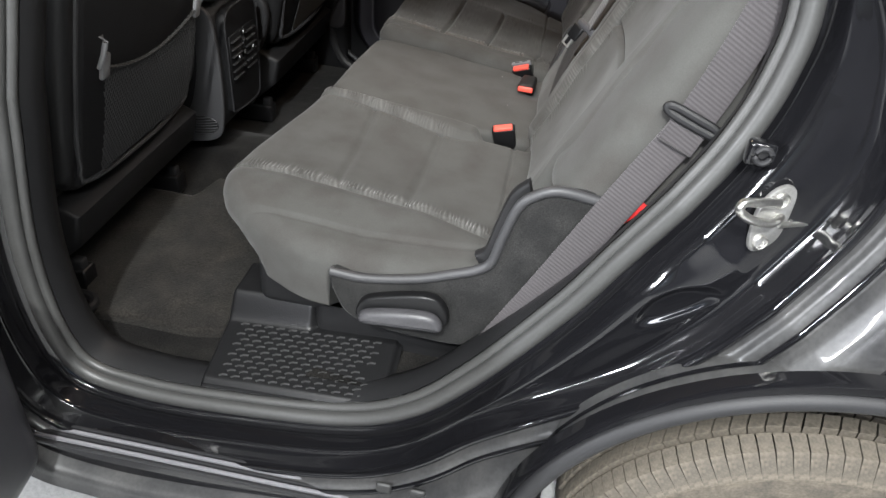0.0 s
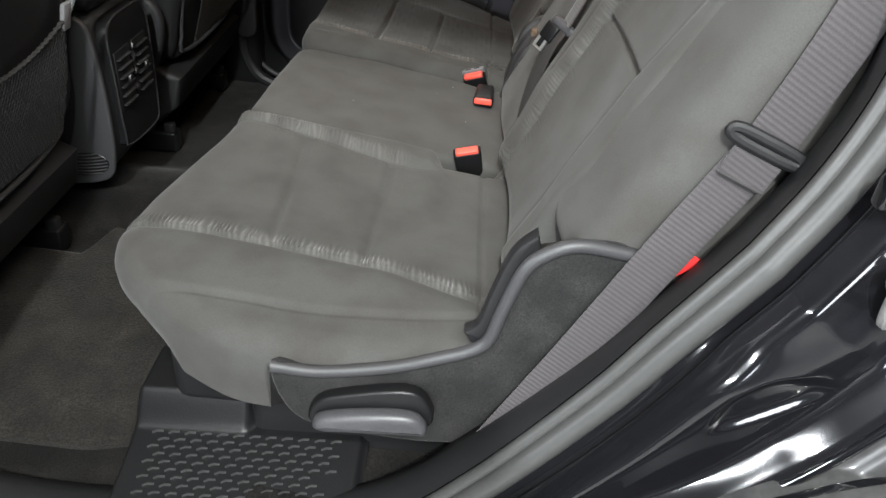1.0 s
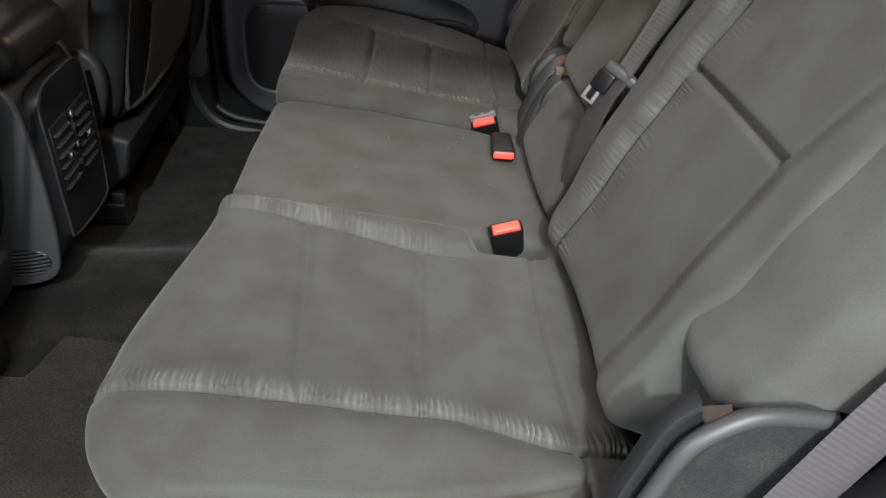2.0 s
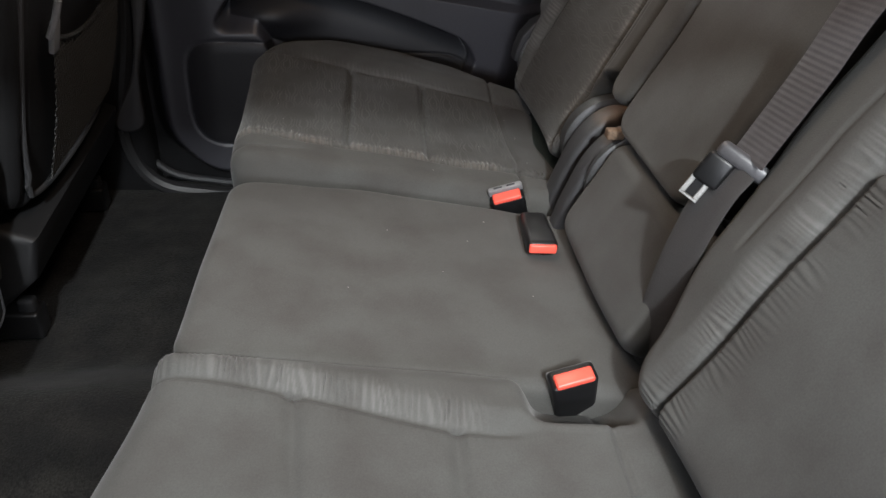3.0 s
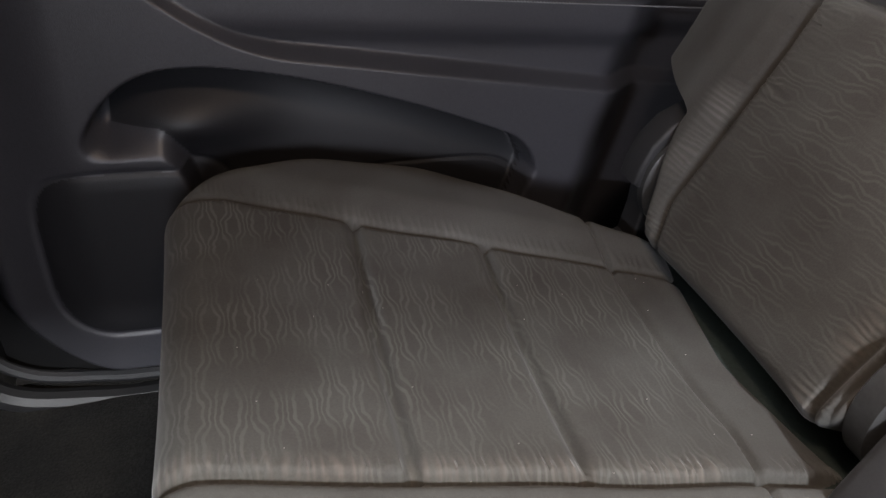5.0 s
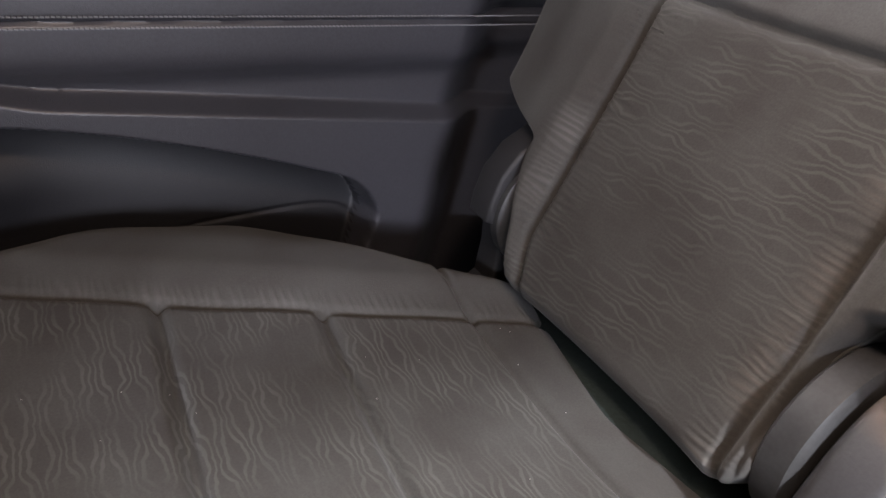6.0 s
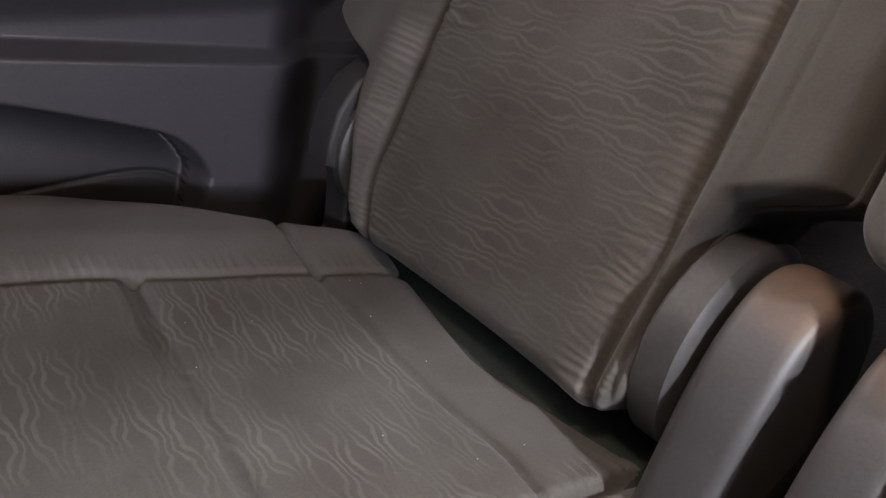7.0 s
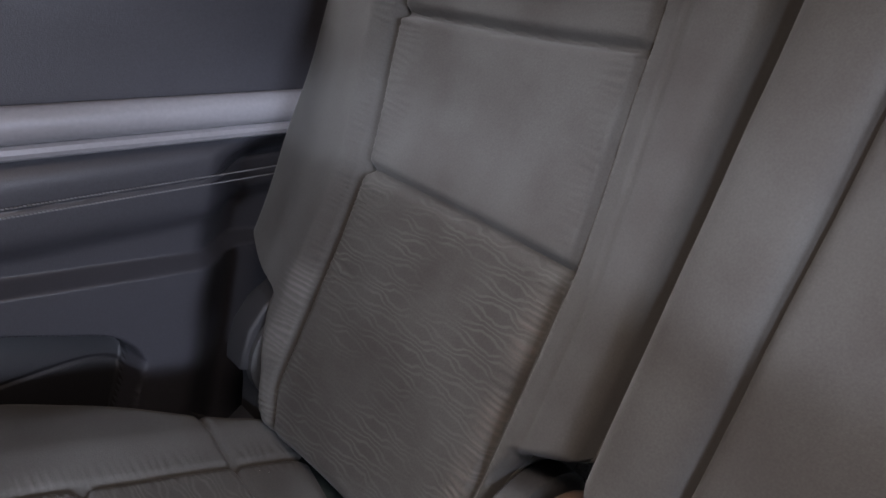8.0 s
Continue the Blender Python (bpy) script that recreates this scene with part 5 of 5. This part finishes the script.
mid = np.array((0.273, -0.648, 1.018)) - b0
along = np.array((0.045, 0.004, 0.13)) / np.linalg.norm((0.045, 0.004, 0.13))
wide = np.array((0.85, -0.20, -0.45))
wide = wide - (wide @ along) * along
wide /= np.linalg.norm(wide)
face_n = np.cross(along, wide)
ring = [mid + wide * (0.036 * math.copysign(abs(math.cos(a)) ** 0.5, math.cos(a))) + along * (0.0055 * math.copysign(abs(math.sin(a)) ** 0.7, math.sin(a))) - face_n * 0.004 for a in np.linspace(0, 2 * math.pi, 40, endpoint=False)]
part("latch_stop", tube(ring, 0.006, 10, closed=True, up=tuple(face_n)), PLASTIC, belt, "dark plastic stop loop")
fold = [mid - along * d - face_n * 0.0035 for d in np.linspace(0.012, 0.04, 8)]
part("webbing_fold", strap(fold, 0.049, wide, 0.004), WEB, belt, "doubled stitched webbing")
part("fold_seam", tube([fold[-1] + wide * w - face_n * 0.0025 for w in np.linspace(-0.023, 0.023, 8)], 0.0012, 6), WEB_DARK, belt)

release = thing("release_strap", "red pull strap behind the hanging belt", "strap", (0.238, -0.652, 0.884))
part("strap", strap(smooth_line([(-0.020, 0.012, -0.032), (-0.012, 0.006, -0.018), (-0.002, 0.001, -0.004), (0.003, 0.0, 0.008)], 20), 0.016, (0.8, -0.2, -0.5), 0.002), RED_STRAP, release)

# ---- centre belt ----
cbelt = thing("centre_belt", "centre seat belt with metal tongue hanging before the backrest", "seat belt", (0.11, -0.125, 0.9))
c0 = np.array((0.11, -0.125, 0.9))
pts = smooth_line([(0.108, -0.132, 0.70), (0.100, -0.130, 0.76), (0.108, -0.126, 0.84), (0.126, -0.122, 0.91), (0.142, -0.121, 0.942)], 40) - c0
part("lower_webbing", strap(pts, 0.044, (0.25, -0.95, 0)), WEB_DARK, cbelt, "dark lap webbing")
pts = smooth_line([(0.148, -0.122, 0.950), (0.180, -0.123, 1.03), (0.205, -0.124, 1.10), (0.29, -0.12, 1.26), (0.34, -0.11, 1.36)], 50) - c0
part("upper_webbing", strap(pts, 0.044, (0.07, -0.99, 0)), WEB, cbelt, "grey shoulder webbing")
along = np.array((0.042, -0.001, 0.085))
along /= np.linalg.norm(along)
wide = np.array((0.75, -0.65, -0.3))
wide = wide - (wide @ along) * along
wide /= np.linalg.norm(wide)
out_n = np.cross(along, wide)
spot = np.array((0.146, -0.122, 0.944)) - c0
TM = Matrix([[*r, t] for r, t in zip(np.stack([wide, -out_n, along], 1), spot)] + [[0, 0, 0, 1]])
tongue = part("tongue", block(-0.027, 0.027, -0.006, 0.006, -0.007, 0.009, 0.0055, 3, m=TM), LEVER_PLASTIC, cbelt, "grey plastic tongue grip")
part("tongue_neck", block(-0.030, -0.004, -0.005, 0.006, -0.034, -0.004, 0.004, 3, m=TM), PLASTIC_BLACK, tongue)
for x in (-0.027, -0.013):
    part("tongue_blade", block(x - 0.0026, x + 0.0026, -0.003, 0.003, -0.050, -0.026, 0.0008, 1, m=TM), ZINC, tongue, "steel blade")
part("blade_end", block(-0.0296, -0.0104, -0.0026, 0.0026, -0.0525, -0.050, 0.0006, 1, m=TM), ZINC, tongue)
part("blade_core", block(-0.0245, -0.0155, -0.0022, 0.0022, -0.049, -0.026, 0.0006, 1, m=TM), PLASTIC_BLACK, tongue)
part("anchor_loop", tube([(0.0 + 0.012 * math.cos(a), -0.012 + 0.012 * math.sin(a), -0.205 + 0.008 * math.sin(a)) for a in np.linspace(0, 2 * math.pi, 16, endpoint=False)], 0.003, 6, closed=True), STEEL, cbelt)

# ---- door striker on the jamb ----
striker = thing("door_striker", "zinc-plated steel door striker bolted to the jamb", "striker", (0.35, -0.795, 0.985))
striker.matrix_basis = pose(0.350, -0.802, 0.984, 0, -14, 24) @ Matrix.Scale(0.8, 4)
sm = smooth_line([(-0.030, -0.036), (-0.016, -0.050), (0.012, -0.040), (0.026, -0.010), (0.034, 0.030), (0.024, 0.048), (0.0, 0.046), (-0.022, 0.020)], 40, closed=True)[:-1]
part("plate", prism([tuple(p) for p in sm], -0.004, 0.004, 0.0018, 2), ZINC, striker)
for x, z in ((0.010, 0.030), (-0.014, -0.034)):
    bm = lathe([0.0115, 0.0115, 0.009, 0.0085, 0.005, 0.0045], [0, 0.004, 0.0055, 0.0035, 0.0035, 0.002], 20)
    bmesh.ops.rotate(bm, matrix=Matrix.Rotation(radians(90), 3, "X"), verts=bm.verts)
    bmesh.ops.translate(bm, vec=(x, -0.004, z), verts=bm.verts)
    part("bolt", bm, STEEL, striker)
part("loop", tube(smooth_line([(0.012, -0.006, 0.002), (-0.012, -0.020, 0.010), (-0.045, -0.026, 0.030), (-0.064, -0.024, 0.050), (-0.058, -0.022, 0.060), (-0.036, -0.020, 0.052), (0.004, -0.008, 0.032)], 50), 0.0062, 12), STEEL, striker)
part("pin", tube([(0.012, -0.004, -0.012), (0.058, -0.010, -0.022)], [0.005, 0.0028], 8), STEEL, striker)
bracket = thing("latch_bracket", "small black hinge bracket above the striker", "bracket", (0.325, -0.775, 1.045))
part("bracket", block(-0.016, 0.014, -0.008, 0.010, -0.013, 0.016, 0.005, 3), PAINT, bracket)
part("bracket_eye", tube([(0.008 * math.cos(a), -0.010, 0.003 + 0.009 * math.sin(a)) for a in np.linspace(0, 2 * math.pi, 18, endpoint=False)], 0.0032, 8, closed=True), PLASTIC_MID, bracket)

# Ribbed tread strips on the sill.
sill = thing("sill_tread", "ribbed grey plastic tread strip along the sill", "sill strip", (-0.9, -0.845, 0.4))
for k in range(5):
    y = -0.022 + 0.009 * k
    part("rib", prism([(-1.0, -0.003), (0.86, -0.003), (0.86, 0.003), (-1.0, 0.003)], y - 0.003, y + 0.0028, 0.0012, 2), RAIL if k % 2 else PLASTIC_MID, sill)
for x in (-0.052, 0.0):
    plug = thing("drain_plug", "small dark drain hole plug in the jamb", "plug", (x, -0.868, 0.462), group="drain plugs")
    part("plug", block(-0.012, 0.012, -0.004, 0.004, -0.010, 0.010, 0.004, 3), RUBBER, plug)


# ---- lint and crumbs ----
def specks(name, label, places):
    bm = bmesh.new()
    for x, y, z, r in places:
        turn = Euler((r * 900, r * 2100, r * 3300))
        bmesh.ops.create_icosphere(bm, subdivisions=1, radius=1, matrix=Matrix.LocRotScale((x, y, z + r * 0.2), turn, (r * 1.5, r * 0.7, r * 0.5)))
    tagged(part(name, bm, LINT), label, "lint", kind="stuff")


LINT = material("white_lint", (0.62, 0.60, 0.56), 0.9, grain=0.2, stain=0.3, stain_size=0.01)
pick = random.Random(5)
spots = []
for k in range(24):
    x, y = pick.uniform(-0.30, 0.09), pick.uniform(0.24, 0.52)
    spots.append((x, y, float(far_top(np.array(x), np.array(y))), pick.uniform(0.0004, 0.0005)))
specks("cushion_lint", "tiny white lint specks on the patterned cushion", spots)
spots = [(x, y, float(centre_top(np.array(x), np.array(y))), r) for x, y, r in ((-0.09, 0.02, 0.0006), (-0.05, 0.09, 0.0006), (-0.20, -0.02, 0.0006), (-0.15, 0.10, 0.0006), (0.01, -0.02, 0.0006), (-0.02, 0.14, 0.0008))]
specks("cushion_lint", "a few white lint specks on the centre cushion", spots)
